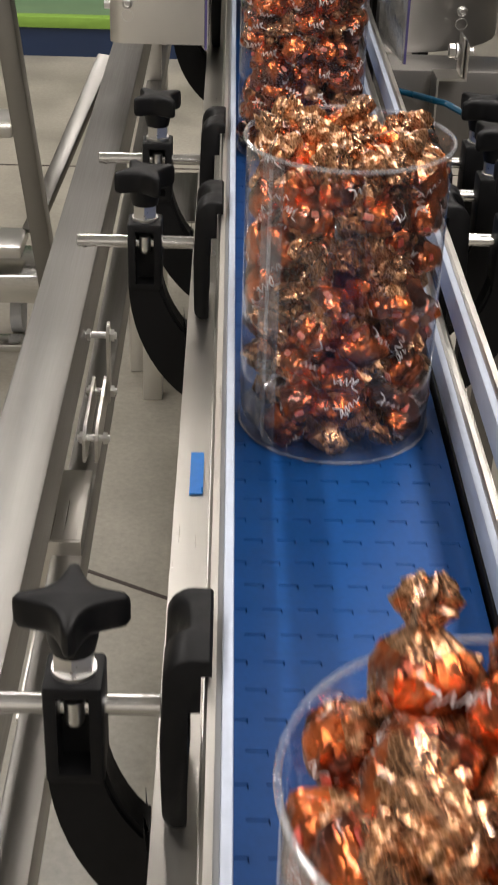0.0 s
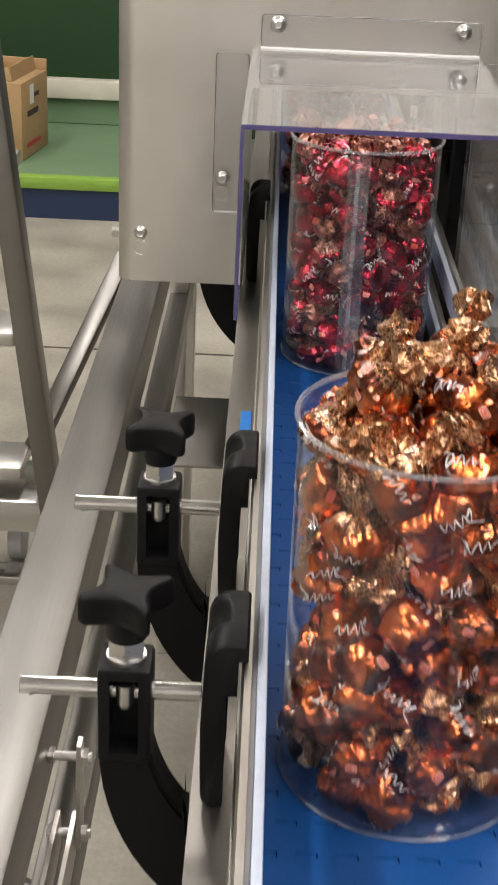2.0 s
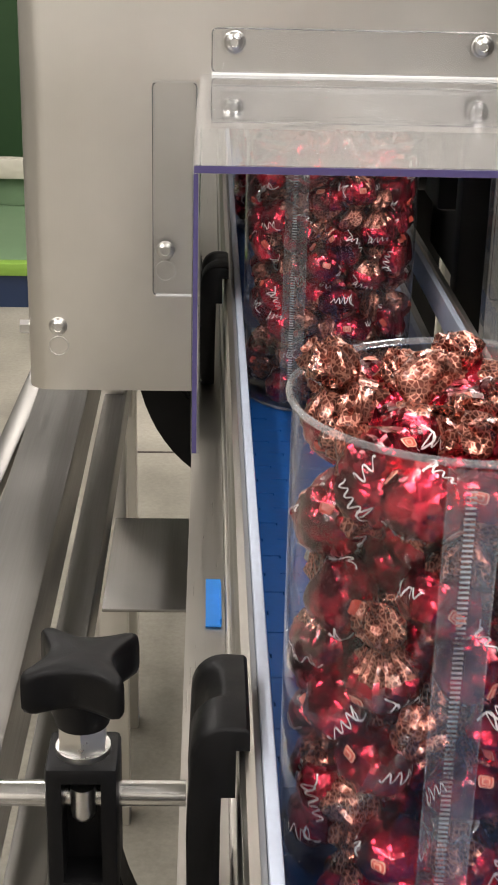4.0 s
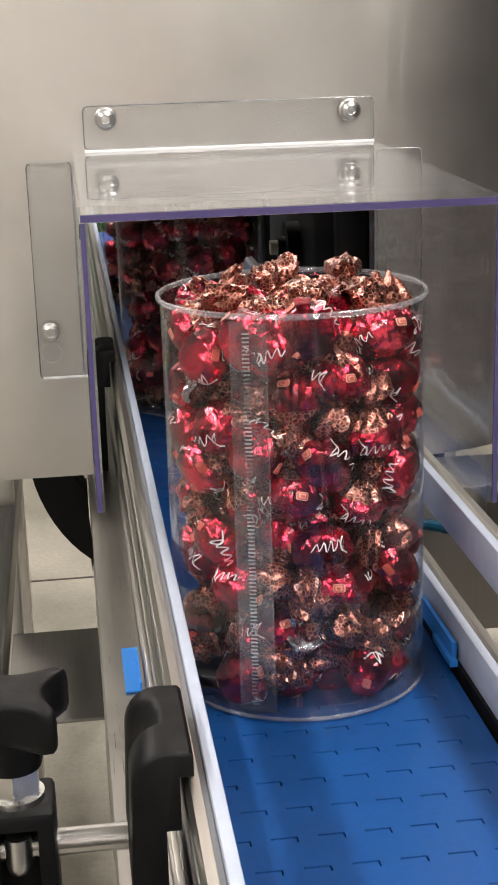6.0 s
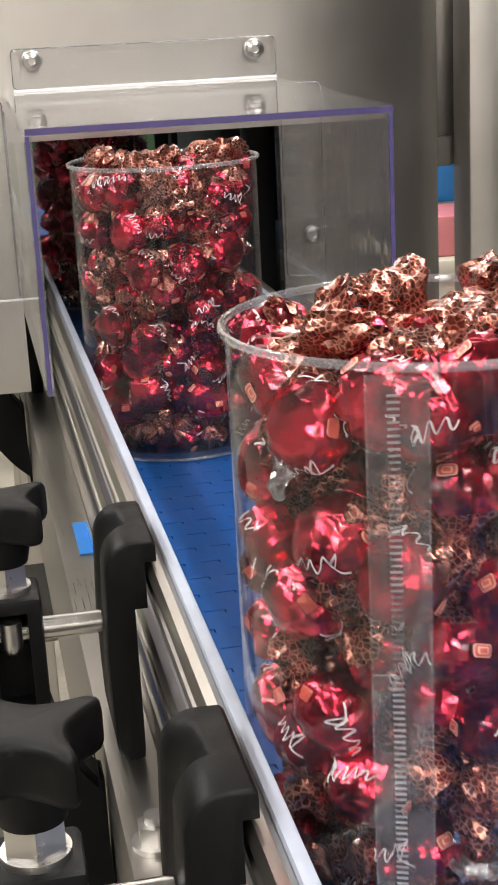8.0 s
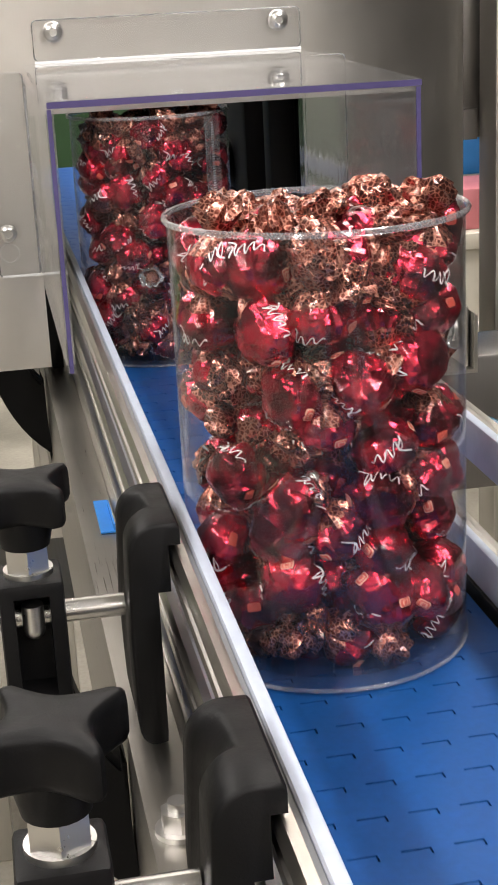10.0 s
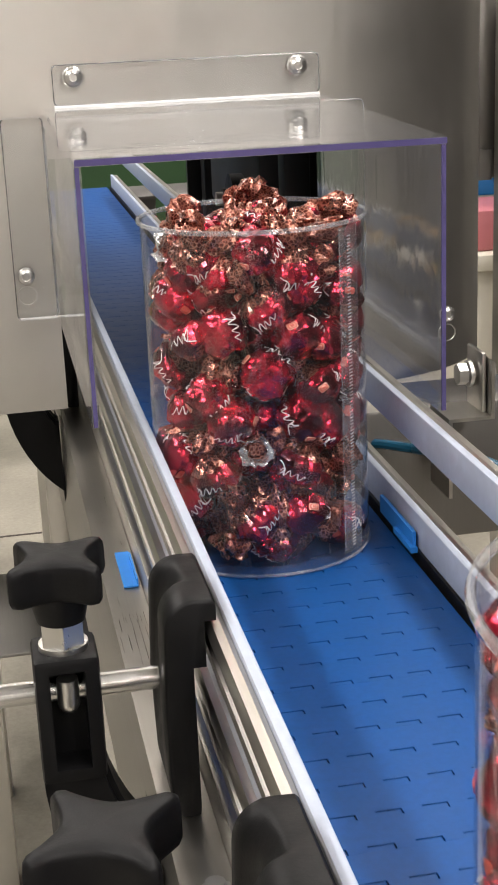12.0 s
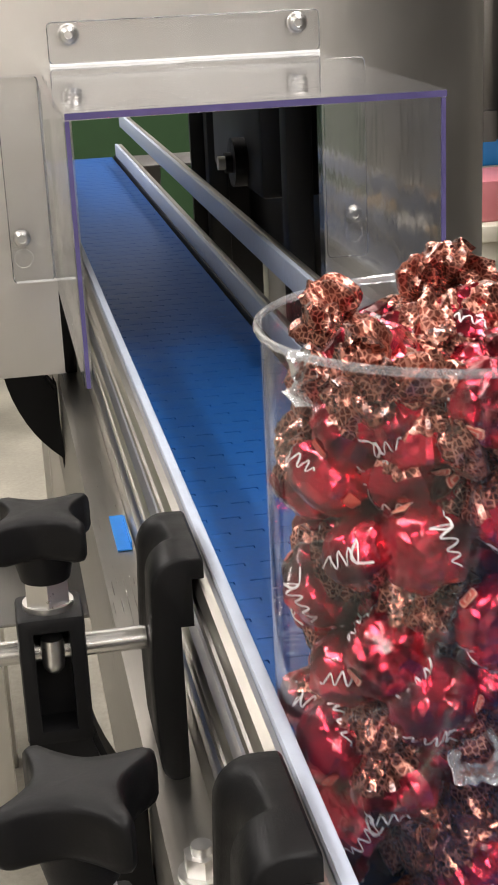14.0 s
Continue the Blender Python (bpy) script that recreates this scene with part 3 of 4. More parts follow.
def bracket(at, turn):
    """Guide rail bracket at its rod: clamp plate on the rails, rod, slotted head, star knob, curved arm to the frame."""
    b = thing("rail_bracket", "black nylon guide rail bracket with star knob and steel rod", "bracket", at, "guide rail brackets")
    # clamp plate gripping the rails: one hook with two lobes and a scoop between them
    prof = [(0.0000, 0.0345), (0.0000, 0.0430), (-0.0015, 0.0447), (-0.0075, 0.0450)]
    prof += [(-0.0105 - 0.0135 * math.sin(a), 0.0300 + 0.0150 * math.cos(a)) for a in (math.pi / 2 * i / 7 for i in range(8))]
    prof += [(-0.0255, -0.010), (-0.0250, -0.040)]
    prof += [(-0.0175 - 0.0070 * math.cos(a), -0.056 - 0.010 * math.sin(a)) for a in (math.pi / 2 * i / 5 for i in range(6))]
    prof += [(-0.0125, -0.065), (-0.0120, -0.060), (-0.0120, 0.012), (-0.0055, 0.012), (-0.0055, 0.0345)]
    bm = bmesh.new()
    rings = []
    for y, dent in ((-0.020, 0.0016), (-0.0193, 0.0006), (-0.0180, 0.0), (0.0035, 0.0), (0.0048, 0.0010), (0.0056, 0.0045), (0.0072, 0.0062), (0.0150, 0.0066), (0.0270, 0.0050), (0.0310, 0.0022), (0.0330, 0.0006), (0.0382, 0.0), (0.0393, 0.0006), (0.040, 0.0016)):
        ring = []
        edge = y < -0.0185 or y > 0.0385
        for px, pz in prof:
            out = max(0.0, min(1.0, (-0.008 - px) / 0.012))
            deep = 1.0 if edge else max(0.0, min(1.0, (pz + 0.03) / 0.05))
            ring.append(bm.verts.new((px + dent * out * deep, y, pz - (dent if edge and pz > 0.0361 else 0.0) + (dent * 0.7 if edge and pz < -0.055 else 0.0))))
        rings.append(ring)
    for a, c in zip(rings, rings[1:]):
        for i in range(len(prof)):
            bm.faces.new((a[i], a[(i + 1) % len(prof)], c[(i + 1) % len(prof)], c[i]))
    bm.faces.new(rings[0])
    bm.faces.new(rings[-1][::-1])
    part("clamp_plate", bm, BLACK, b, smooth=40)
    bm = bmesh.new()
    cyl(bm, (-0.128, 0, 0), (-0.0258, 0, 0), 0.0055, seg=24)
    rod = part("rod", bm, STEEL_X, b)
    bm = bmesh.new()
    cyl(bm, (-0.1285, 0, 0), (-0.128, 0, 0), 0.0047, seg=20)
    cyl(bm, (-0.122, 0, -0.0058), (-0.122, 0, -0.0052), 0.0025, seg=10)
    part("rod_end", bm, STEEL_D, rod)
    # slotted head
    x0, x1 = -0.0835, -0.0535
    bm = bmesh.new()
    box(bm, (x0, -0.014, -0.042), (x1, 0.016, 0.021), 0.0025)
    front = min(bm.faces, key=lambda f: f.calc_center_median().y - f.calc_area() * 10)
    bmesh.ops.inset_region(bm, faces=[front], thickness=0.0062)
    bmesh.ops.inset_region(bm, faces=[front], thickness=0.0003, depth=-0.017)
    head = part("head", bm, BLACK, b)
    bm = bmesh.new()
    cyl(bm, (-0.0685, -0.006, -0.004), (-0.0685, -0.006, 0.008), 0.0052, seg=14)
    bmesh.ops.create_uvsphere(bm, u_segments=12, v_segments=8, radius=0.0052, matrix=Matrix.Translation((-0.0685, -0.006, -0.004)))
    part("clamp_screw", bm, BOLT, head)
    bm = bmesh.new()
    cyl(bm, (-0.0685, 0.001, 0.021), (-0.0685, 0.001, 0.0235), 0.0115, seg=24)
    cyl(bm, (-0.0685, 0.001, 0.0235), (-0.0685, 0.001, 0.0345), 0.0108, seg=6)
    part("hex_collar", bm, BOLT, b)
    # star knob: hub and a four-lobed head, turned as it was tightened
    knob_bm = bmesh.new()
    seg = 72
    lathe(knob_bm, [(0.0112, 0.0350), (0.0128, 0.042), (0.0135, 0.054)], 24, (-0.0685, 0.001, 0))
    rings = []
    for f, z in ((0.42, 0.0480), (0.86, 0.0482), (0.95, 0.0494), (0.995, 0.0518), (1.0, 0.0545), (1.0, 0.0620), (0.985, 0.0648), (0.94, 0.0664), (0.86, 0.0671), (0.55, 0.0676), (0.02, 0.0680)):
        ring = []
        for i in range(seg):
            a = 2 * math.pi * i / seg
            c, sn = abs(math.cos(2 * a)), abs(math.sin(2 * a))
            star = 0.0140 / max(0.0140 / 0.0285, sn ** 0.8 * 0.62 + 0.36)
            rad = min(star, 0.0285 - 0.0012 * sn) * f
            ring.append(knob_bm.verts.new((-0.0685 + rad * math.cos(a + turn), 0.001 + rad * math.sin(a + turn), z)))
        rings.append(ring)
    for a, c in zip(rings, rings[1:]):
        for i in range(seg):
            knob_bm.faces.new((a[i], a[(i + 1) % seg], c[(i + 1) % seg], c[i]))
    knob_bm.faces.new(rings[-1])
    part("star_knob", knob_bm, BLACK, b, smooth=50)
    # curved arm down to the side plate
    bm = bmesh.new()
    n, left, right = 14, [], []
    for i in range(n + 1):
        u = i / n
        a = u * radians(78)
        cx, cz = 0.032, -0.036
        ro, ri = 0.1155 - 0.002 * u, 0.0855 - 0.030 * u
        left.append((cx - ro * math.cos(a), cz - ro * 1.22 * math.sin(a)))
        right.append((cx - ri * math.cos(a), cz - ri * 1.22 * math.sin(a)))
    left = [(max(x, -0.5), z) for x, z in left]
    poly = [p for p in left if p[0] < -0.0315] + [(-0.0315, [p for p in left if p[0] < -0.0315][-1][1] - 0.012), (-0.0315, [p for p in right if p[0] < -0.0315][-1][1] - 0.001)] + [p for p in right if p[0] < -0.0315][::-1]
    prism(bm, poly, "y", -0.011, 0.014)
    bmesh.ops.bevel(bm, geom=[e for e in bm.edges if abs(e.verts[0].co.y - e.verts[1].co.y) < 1e-6], offset=0.003, segments=2, affect="EDGES")
    part("curved_arm", bm, BLACK, b)
    return b


first = bracket((0, -0.628, 0.951), radians(38))
bracket((0, -0.853, 0.951), radians(28))
bracket((0, -1.472, 0.951), radians(2))
copy_thing(first, pose(0, 0.10, 0.95))
for y in (-0.650, -0.745, -0.858, -1.62):
    copy_thing(first, pose(0.185, y, 0.962, 0, 0, 180))

# ---- long side frame beside the conveyor ----
frame_thing = thing("side_frame", "long brushed stainless frame beams on legs beside the conveyor", "machine frame")
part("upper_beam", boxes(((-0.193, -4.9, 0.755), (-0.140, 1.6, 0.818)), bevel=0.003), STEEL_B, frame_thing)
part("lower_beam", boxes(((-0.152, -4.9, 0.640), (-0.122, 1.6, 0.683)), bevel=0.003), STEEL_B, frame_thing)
for y in (-4.5, -2.6, 0.75):
    part("leg", boxes(((-0.20, y, 0), (-0.15, y + 0.05, 0.755)), bevel=0.003), STEEL_V, frame_thing)
    part("stub", boxes(((-0.15, y, 0.60), (-0.122, y + 0.05, 0.64)), bevel=0.002), STEEL_V, frame_thing)


def hanger_plate(y):
    h = thing("hanger_bracket", "bolted stainless hanger plates on the frame beam", "bracket", (-0.118, y, 0.75), "hanger brackets")
    for x in (-0.004, -0.016):
        bm = bmesh.new()
        prism(bm, [(0.050, -0.036), (0.044, -0.010), (-0.055, -0.012), (-0.075, -0.020), (-0.075, -0.044), (-0.055, -0.048), (0.044, -0.042)], "x", x, x + 0.0032)
        part("side_plate", bm, STEEL_Y, h)
    bm = bmesh.new()
    prism(bm, [(0.030, -0.034), (0.050, -0.034), (0.058, 0.030), (0.052, 0.050), (0.040, 0.050), (0.034, 0.030)], "x", 0.0, 0.0032)
    part("upper_link", bm, STEEL_Y, h)
    part("tab", boxes(((-0.048, -0.20, -0.056), (-0.006, -0.076, -0.052)), bevel=0.001), STEEL_Y, h)
    part("tab_drop", boxes(((-0.048, -0.204, -0.13), (-0.006, -0.2002, -0.052)), bevel=0.001), STEEL_Y, h)
    part("tab_foot", boxes(((-0.048, -0.36, -0.13), (-0.006, -0.2045, -0.126)), bevel=0.001), STEEL_Y, h)
    for by, bz in ((0.046, 0.037), (0.036, -0.023), (-0.058, -0.026)):
        bm = bmesh.new()
        cyl(bm, (-0.022, by, bz), (0.010, by, bz), 0.0035, seg=12)
        cyl(bm, (0.0035, by, bz), (0.0075, by, bz), 0.0068, seg=6)
        cyl(bm, (-0.020, by, bz), (-0.0165, by, bz), 0.0068, seg=6)
        part("hex_bolt", bm, BOLT, h)


hanger_plate(-0.75)


def ladder():
    l = thing("step_ladder", "brushed metal step ladder on white castors", "ladder", (-0.46, 0.95, 0))
    def bar(name, p0, p1, w, d):
        p0, p1 = Vector(p0), Vector(p1)
        v = p1 - p0
        bm = boxes(((-w / 2, -d / 2, 0), (w / 2, d / 2, v.length)), bevel=0.004)
        ob = part(name, bm, STEEL_B, l)
        ob.matrix_local = Matrix.Translation(p0) @ v.to_track_quat("Z", "Y").to_matrix().to_4x4()
    bar("stile", (0.083, -0.13, 0.16), (-0.038, -0.13, 1.25), 0.055, 0.04)
    bar("stile", (-0.50, -0.13, 0.20), (-0.40, -0.13, 1.25), 0.05, 0.035)
    bar("brace", (0.03, -0.02, 0.25), (0.18, 0.30, 0.56), 0.04, 0.02)
    for z, y in ((0.225, -0.06), (0.50, -0.08), (0.80, -0.08)):
        bm = boxes(((-0.45, y - 0.06, z), (0.022, y + 0.06, z + 0.03)), bevel=0.008)
        part("tread", bm, STEEL_V, l)
    part("base_bar", boxes(((-0.5, -0.15, 0.135), (0.07, 0.03, 0.20)), bevel=0.004), STEEL_X, l)
    part("foot_rail", boxes(((-0.5, -0.12, 0.0), (0.06, -0.06, 0.02)), bevel=0.004), STEEL_X, l)
    for x in (-0.01, -0.45):
        bm = bmesh.new()
        box(bm, (x - 0.022, -0.03, 0.09), (x + 0.022, 0.03, 0.135), 0.004)
        fork = part("castor_fork", bm, STEEL_D, l)
        bm = bmesh.new()
        cyl(bm, (x - 0.013, 0.0, 0.05), (x + 0.013, 0.0, 0.05), 0.05, seg=28)
        part("castor_wheel", bm, RUBBER, fork)


ladder()


# ---- the modular belt: every module runs round the loop ----
def belt_module():
    """Two hinge rows of one moulded blue module; the hinge gaps show as short bracket-shaped slits."""
    bm = bmesh.new()
    period, dash, dip, gap = 0.0218, 0.0125, 0.0035, 0.0009
    for k in range(2):
        off = 0.0035 if k == 0 else 0.0035 + period / 2
        y0 = k * PITCH
        x = BELT_L + off
        edges = []
        while x + dash < BELT_R - 0.002:
            edges.append((x, x + dash))
            x += period
        near = [(BELT_L, 0.0)]
        for a, b in edges:
            near += [(a, 0.0), (a, gap), (b, gap), (b, 0.0)]
        near.append((BELT_R, 0.0))
        top = BELT_Z
        # deck of the row, drawn as a strip whose near side carries the slits
        ups = [bm.verts.new((px, y0 + py + dip, top)) for px, py in near]
        far = [bm.verts.new((px, y0 + PITCH, top)) for px, _ in near]
        for i in range(len(near) - 1):
            if far[i].co.x < far[i + 1].co.x - 1e-9:
                bm.faces.new((ups[i], ups[i + 1], far[i + 1], far[i]))
        downs = [bm.verts.new((v.co.x, v.co.y, top - 0.003)) for v in ups]
        for i in range(len(near) - 1):
            bm.faces.new((ups[i], downs[i], downs[i + 1], ups[i + 1]))
        # fill between the slits and the next row back
        for (a, b) in [(BELT_L, edges[0][0])] + [(p[1], q[0]) for p, q in zip(edges, edges[1:])] + [(edges[-1][1], BELT_R)]:
            q = [bm.verts.new((px, py, top)) for px, py in ((a, y0), (b, y0), (b, y0 + dip), (a, y0 + dip))]
            bm.faces.new(q)
        for a, b in edges:
            q = [bm.verts.new((px, py, top)) for px, py in ((a, y0), (b - gap, y0), (b - gap, y0 + dip), (a, y0 + dip))]
            bm.faces.new(q)
    box(bm, (BELT_L + 0.0005, 0.0008, BELT_Z - 0.0065), (BELT_R - 0.0005, 2 * PITCH - 0.0008, BELT_Z - 0.0031))
    for v in bm.verts:
        v.co.z -= BELT_Z
    me = bpy.data.meshes.new("belt_module")
    bm.to_mesh(me)
    bm.free()
    me.materials.append(BELT)
    return me


belt = thing("conveyor_belt", "blue modular plastic conveyor belt running towards the viewer", "conveyor belt")
STRAIGHT = (FAR_END - NEAR_END) - 0.10
TURN = math.pi * 0.0625
COUNT = round((2 * STRAIGHT + 2 * TURN) / (2 * PITCH))
LOOP = COUNT * 2 * PITCH
STRAIGHT = LOOP / 2 - TURN
module_mesh = belt_module()
modules = []
for k in range(COUNT):
    ob = new("belt_module", module_mesh)
    ob.parent = belt
    modules.append(ob)


def loop_pose(s):
    """Pose of a module at s metres round the loop: top run towards the near end, round, back below, round again."""
    s %= LOOP
    y_far = FAR_END - 0.05
    y_near = y_far - STRAIGHT
    r = 0.0625
    if s < STRAIGHT:
        return pose(0, y_far - s, BELT_Z)
    if s < STRAIGHT + TURN:
        a = (s - STRAIGHT) / r
        return pose(0, y_near - r * math.sin(a), BELT_Z - r + r * math.cos(a), math.degrees(a))
    if s < 2 * STRAIGHT + TURN:
        return pose(0, y_near + (s - STRAIGHT - TURN), BELT_Z - 2 * r, 180)
    a = (s - 2 * STRAIGHT - TURN) / r
    return pose(0, y_far + r * math.sin(a), BELT_Z - r - r * math.cos(a), 180 + math.degrees(a))


def belt_rows(s0):
    times = {0.0, 14.0}
    for lap in (0, 1):
        for i in range(5):
            for base in (STRAIGHT, 2 * STRAIGHT + TURN):
                t = (lap * LOOP + base + TURN * i / 4 - s0) / SPEED
                for dt in (0.0,) + ((-0.2, -0.4) if i == 0 else (0.2, 0.4) if i == 4 else ()):
                    if 0 < t + dt < 14:
                        times.add(round((t + dt) * FPS) / FPS)
    return [(t, loop_pose(s0 + SPEED * t)) for t in sorted(times)]


# ---- sweets ----
BODY_R = 0.0158


def ridge(v, scale, seed):
    """Creases like those of pressed foil: 1 on a crease, falling off in flat facets."""
    return 1 - 2 * abs(noise.noise(v * scale + Vector((seed * 3.7, seed * 1.3, -seed))))


def surface(u, a, kind, seed, lift=0.0):
    """Skin of a wrapped sweet from its base (u = 0) to its gathered neck (u = 1)."""
    if u < 0.62:
        w = u / 0.62
        r, z = BODY_R * (1 - (1 - w) ** 2.6) ** 0.42, -0.0135 + 0.0145 * w
    else:
        w = (u - 0.62) / 0.38
        r, z = BODY_R * (1 - 0.70 * w ** 1.5), 0.0010 + 0.0125 * w
    square = 1.0
    if kind == "orange":
        square = 0.93 / max(abs(math.cos(a)) ** 5 + abs(math.sin(a)) ** 5, 1e-6) ** 0.2
    gather = max(0.0, u - 0.40) / 0.60
    pleat = abs(math.sin(4.5 * a + seed + 0.6 * math.sin(2 * a + seed))) - 0.62 + 0.5 * (abs(math.sin(7.5 * a + 2.3 * seed)) - 0.62)
    r *= square * (1 + 0.26 * pleat * gather ** 1.3 + 0.065 * pleat * (1 - gather) * min(1.0, 3 * u))
    v = Vector((r * math.cos(a), r * math.sin(a), z))
    dent = 0.115 * (ridge(v, 70, seed) - 0.5) + 0.062 * (ridge(v, 150, seed + 5) - 0.5)
    return v * (1 + dent + lift / BODY_R)


def scribble_line(n, seed):
    """A plain white squiggle: one wide bow, then a slanted zigzag that runs out flat."""
    line, waves = [], 3.6 + 0.4 * (seed % 3)
    for i in range(n + 1):
        u = i / n
        if u < 0.34:
            w = u / 0.34
            line.append((0.02 + 0.24 * math.sin(math.pi * w), 0.34 - 0.62 * w))
        else:
            w = (u - 0.34) / 0.66
            y = (0.20 - 0.10 * w) * math.sin(2 * math.pi * waves * w - 1.2)
            line.append((0.10 + 0.84 * w + 0.25 * y, -0.06 + y + 0.05 * math.sin(3 * w + seed)))
    return line


def sweet_meshes(kind, seed):
    """Meshes of one wrapped sweet: foil body, crumpled tail, silver lining, white scribble, printed emblem."""
    rnd = random.Random(seed)
    lace = FOIL_LACE if kind == "red" else FOIL_GOLD
    seg, rows = 40, 18
    bm = bmesh.new()
    rings = [[bm.verts.new(surface(max(j / rows, 0.004), 2 * math.pi * i / seg, kind, seed)) for i in range(seg)] for j in range(rows + 1)]
    for a, b in zip(rings, rings[1:]):
        for i in range(seg):
            bm.faces.new((a[i], a[(i + 1) % seg], b[(i + 1) % seg], b[i]))
    bm.faces.new(rings[0][::-1])
    bm.faces.new(rings[-1])
    for f in bm.faces:
        c = f.calc_center_median()
        if c.z > 0.0070 + 0.004 * noise.noise(c * 90):
            f.material_index = 1
    body = mesh_of("wrapper", bm, [FOIL_RED if kind == "red" else FOIL_ORANGE, lace], 15)
    # tail: a gathered neck that swells into a crumpled tuft with a torn, curled end
    bm = bmesh.new()
    seg, rows = 34, 11
    bend, turn, flat = rnd.uniform(-0.45, 0.45), rnd.uniform(0.3, 1.2), rnd.uniform(0.55, 0.95)
    wide, tall = rnd.uniform(0.0105, 0.0130), rnd.uniform(0.017, 0.023)
    open_end = seed == 5
    if open_end:
        bend, wide, tall = 0.3 * bend, 0.0095, 0.015
    rings = []
    for j in range(rows + 1):
        u = j / rows
        ring = []
        for i in range(seg):
            a = 2 * math.pi * i / seg + turn * u
            if open_end:
                r = 0.0045 + 0.6 * wide * u ** 0.8
            else:
                r = 0.0045 + (wide - 0.0045) * math.sin(min(u / 0.62, 1.0) * math.pi / 2) - (wide - 0.003) * max(0.0, (u - 0.62) / 0.38) ** 1.6
            z = tall * (u if open_end or u < 0.7 else 0.7 + 0.22 * math.sin((u - 0.7) / 0.3 * 2.2))
            v = Vector((r * math.cos(a), r * math.sin(a) * flat, z))
            fold = 1 + min(1.0, 2.2 * u) * ((0.05 if open_end else 0.20) * math.sin(5 * a + seed) + 0.30 * (ridge(v, 150, seed + 20) - 0.45) + 0.14 * (ridge(v, 330, seed + 30) - 0.5))
            v.x, v.y = v.x * fold, v.y * fold
            v.z += u * (0.0050 * noise.noise(Vector((math.cos(a) * 1.6, math.sin(a) * 1.6, seed))) + 0.0022 * math.sin(4 * a + seed))
            v.x += bend * v.z * u
            v.z += 0.0125
            ring.append(bm.verts.new(v))
        rings.append(ring)
    for a, b in zip(rings, rings[1:]):
        for i in range(seg):
            bm.faces.new((a[i], a[(i + 1) % seg], b[(i + 1) % seg], b[i]))
    if open_end:
        inner = [[bm.verts.new(v.co * 0.975 + Vector((0, 0, 0.0007))) for v in ring] for ring in rings[3:]]
        for a, b in zip(inner, inner[1:]):
            for i in range(seg):
                bm.faces.new((a[i], b[i], b[(i + 1) % seg], a[(i + 1) % seg])).material_index = 1
        for i in range(seg):
            bm.faces.new((rings[-1][i], rings[-1][(i + 1) % seg], inner[-1][(i + 1) % seg], inner[-1][i])).material_index = 1
    else:
        bm.faces.new(rings[-1])
    tail = mesh_of("tail", bm, [lace, FOIL_SILVER], 24)
    # white scribble across the base of the body and small printed emblems beside it
    start = rnd.uniform(0, 6.28)
    prints = []
    n = 64
    for side in (0.0, math.pi):
        bm = bmesh.new()
        line = [(0.40 + 0.62 * y, start + side + 1.35 * x) for x, y in scribble_line(n, seed)]
        prev = None
        for i, (u, a) in enumerate(line):
            u0, a0 = line[max(i - 1, 0)]
            u1, a1 = line[min(i + 1, n)]
            du, da = u1 - u0, (a1 - a0) * 0.6
            ln = math.hypot(du, da) or 1
            w = 0.009 if du > 0 else 0.015
            pair = [bm.verts.new(surface(min(max(u + s * w * da / ln, 0.05), 0.93), a - s * w * 1.6 * du / ln, kind, seed, 0.00045)) for s in (-1, 1)]
            if prev:
                bm.faces.new((prev[0], pair[0], pair[1], prev[1]))
            prev = pair
        prints.append(("scribble", mesh_of("scribble", bm, SCRIPT, 60)))
    for ca, cu in ((start + 2.35, 0.40), (start + 5.5, 0.34)):
        bm = bmesh.new()
        outline = ((-1, -0.6), (-0.8, -1), (0.8, -1), (1, -0.6), (1, 0.6), (0.8, 1), (-0.8, 1), (-1, 0.6))
        a, b, c, d = ([bm.verts.new(surface(cu + 0.085 * k * y, ca + 0.21 * k * x, kind, seed, up)) for x, y in outline] for k, up in ((1.0, 0.0006), (0.82, 0.0008), (0.55, 0.0009), (0.34, 0.0010)))
        top = bm.verts.new(surface(cu, ca, kind, seed, 0.0010))
        for i in range(8):
            k = (i + 1) % 8
            bm.faces.new((a[i], a[k], b[k], b[i]))
            bm.faces.new((b[i], b[k], c[k], c[i])).material_index = 1
            bm.faces.new((c[i], c[k], d[k], d[i]))
            bm.faces.new((d[i], d[k], top)).material_index = 1
        prints.append(("emblem", mesh_of("emblem", bm, [EMBLEM_PINK, EMBLEM], 60)))
    return {"wrapper": body, "tail": tail, "prints": prints}


SWEETS = {kind: [sweet_meshes(kind, s) for s in range(1, 8)] for kind in ("red", "orange")}
LABELS = {"red": "crimson foil wrapped sweet with a copper twisted tail", "orange": "orange foil wrapped sweet with a gold twisted tail"}


def sweet(kind, variant):
    meshes = SWEETS[kind][variant]
    ob = tagged(new("wrapped_sweet", meshes["wrapper"]), LABELS[kind], "sweet", "wrapped sweets")
    for name, me in [("tail", meshes["tail"])] + meshes["prints"]:
        p = new(name, me)
        p.parent = ob
    return ob


# ---- jars ----
JAR_R, JAR_H, JAR_X = 0.0714, 0.221, 0.0836


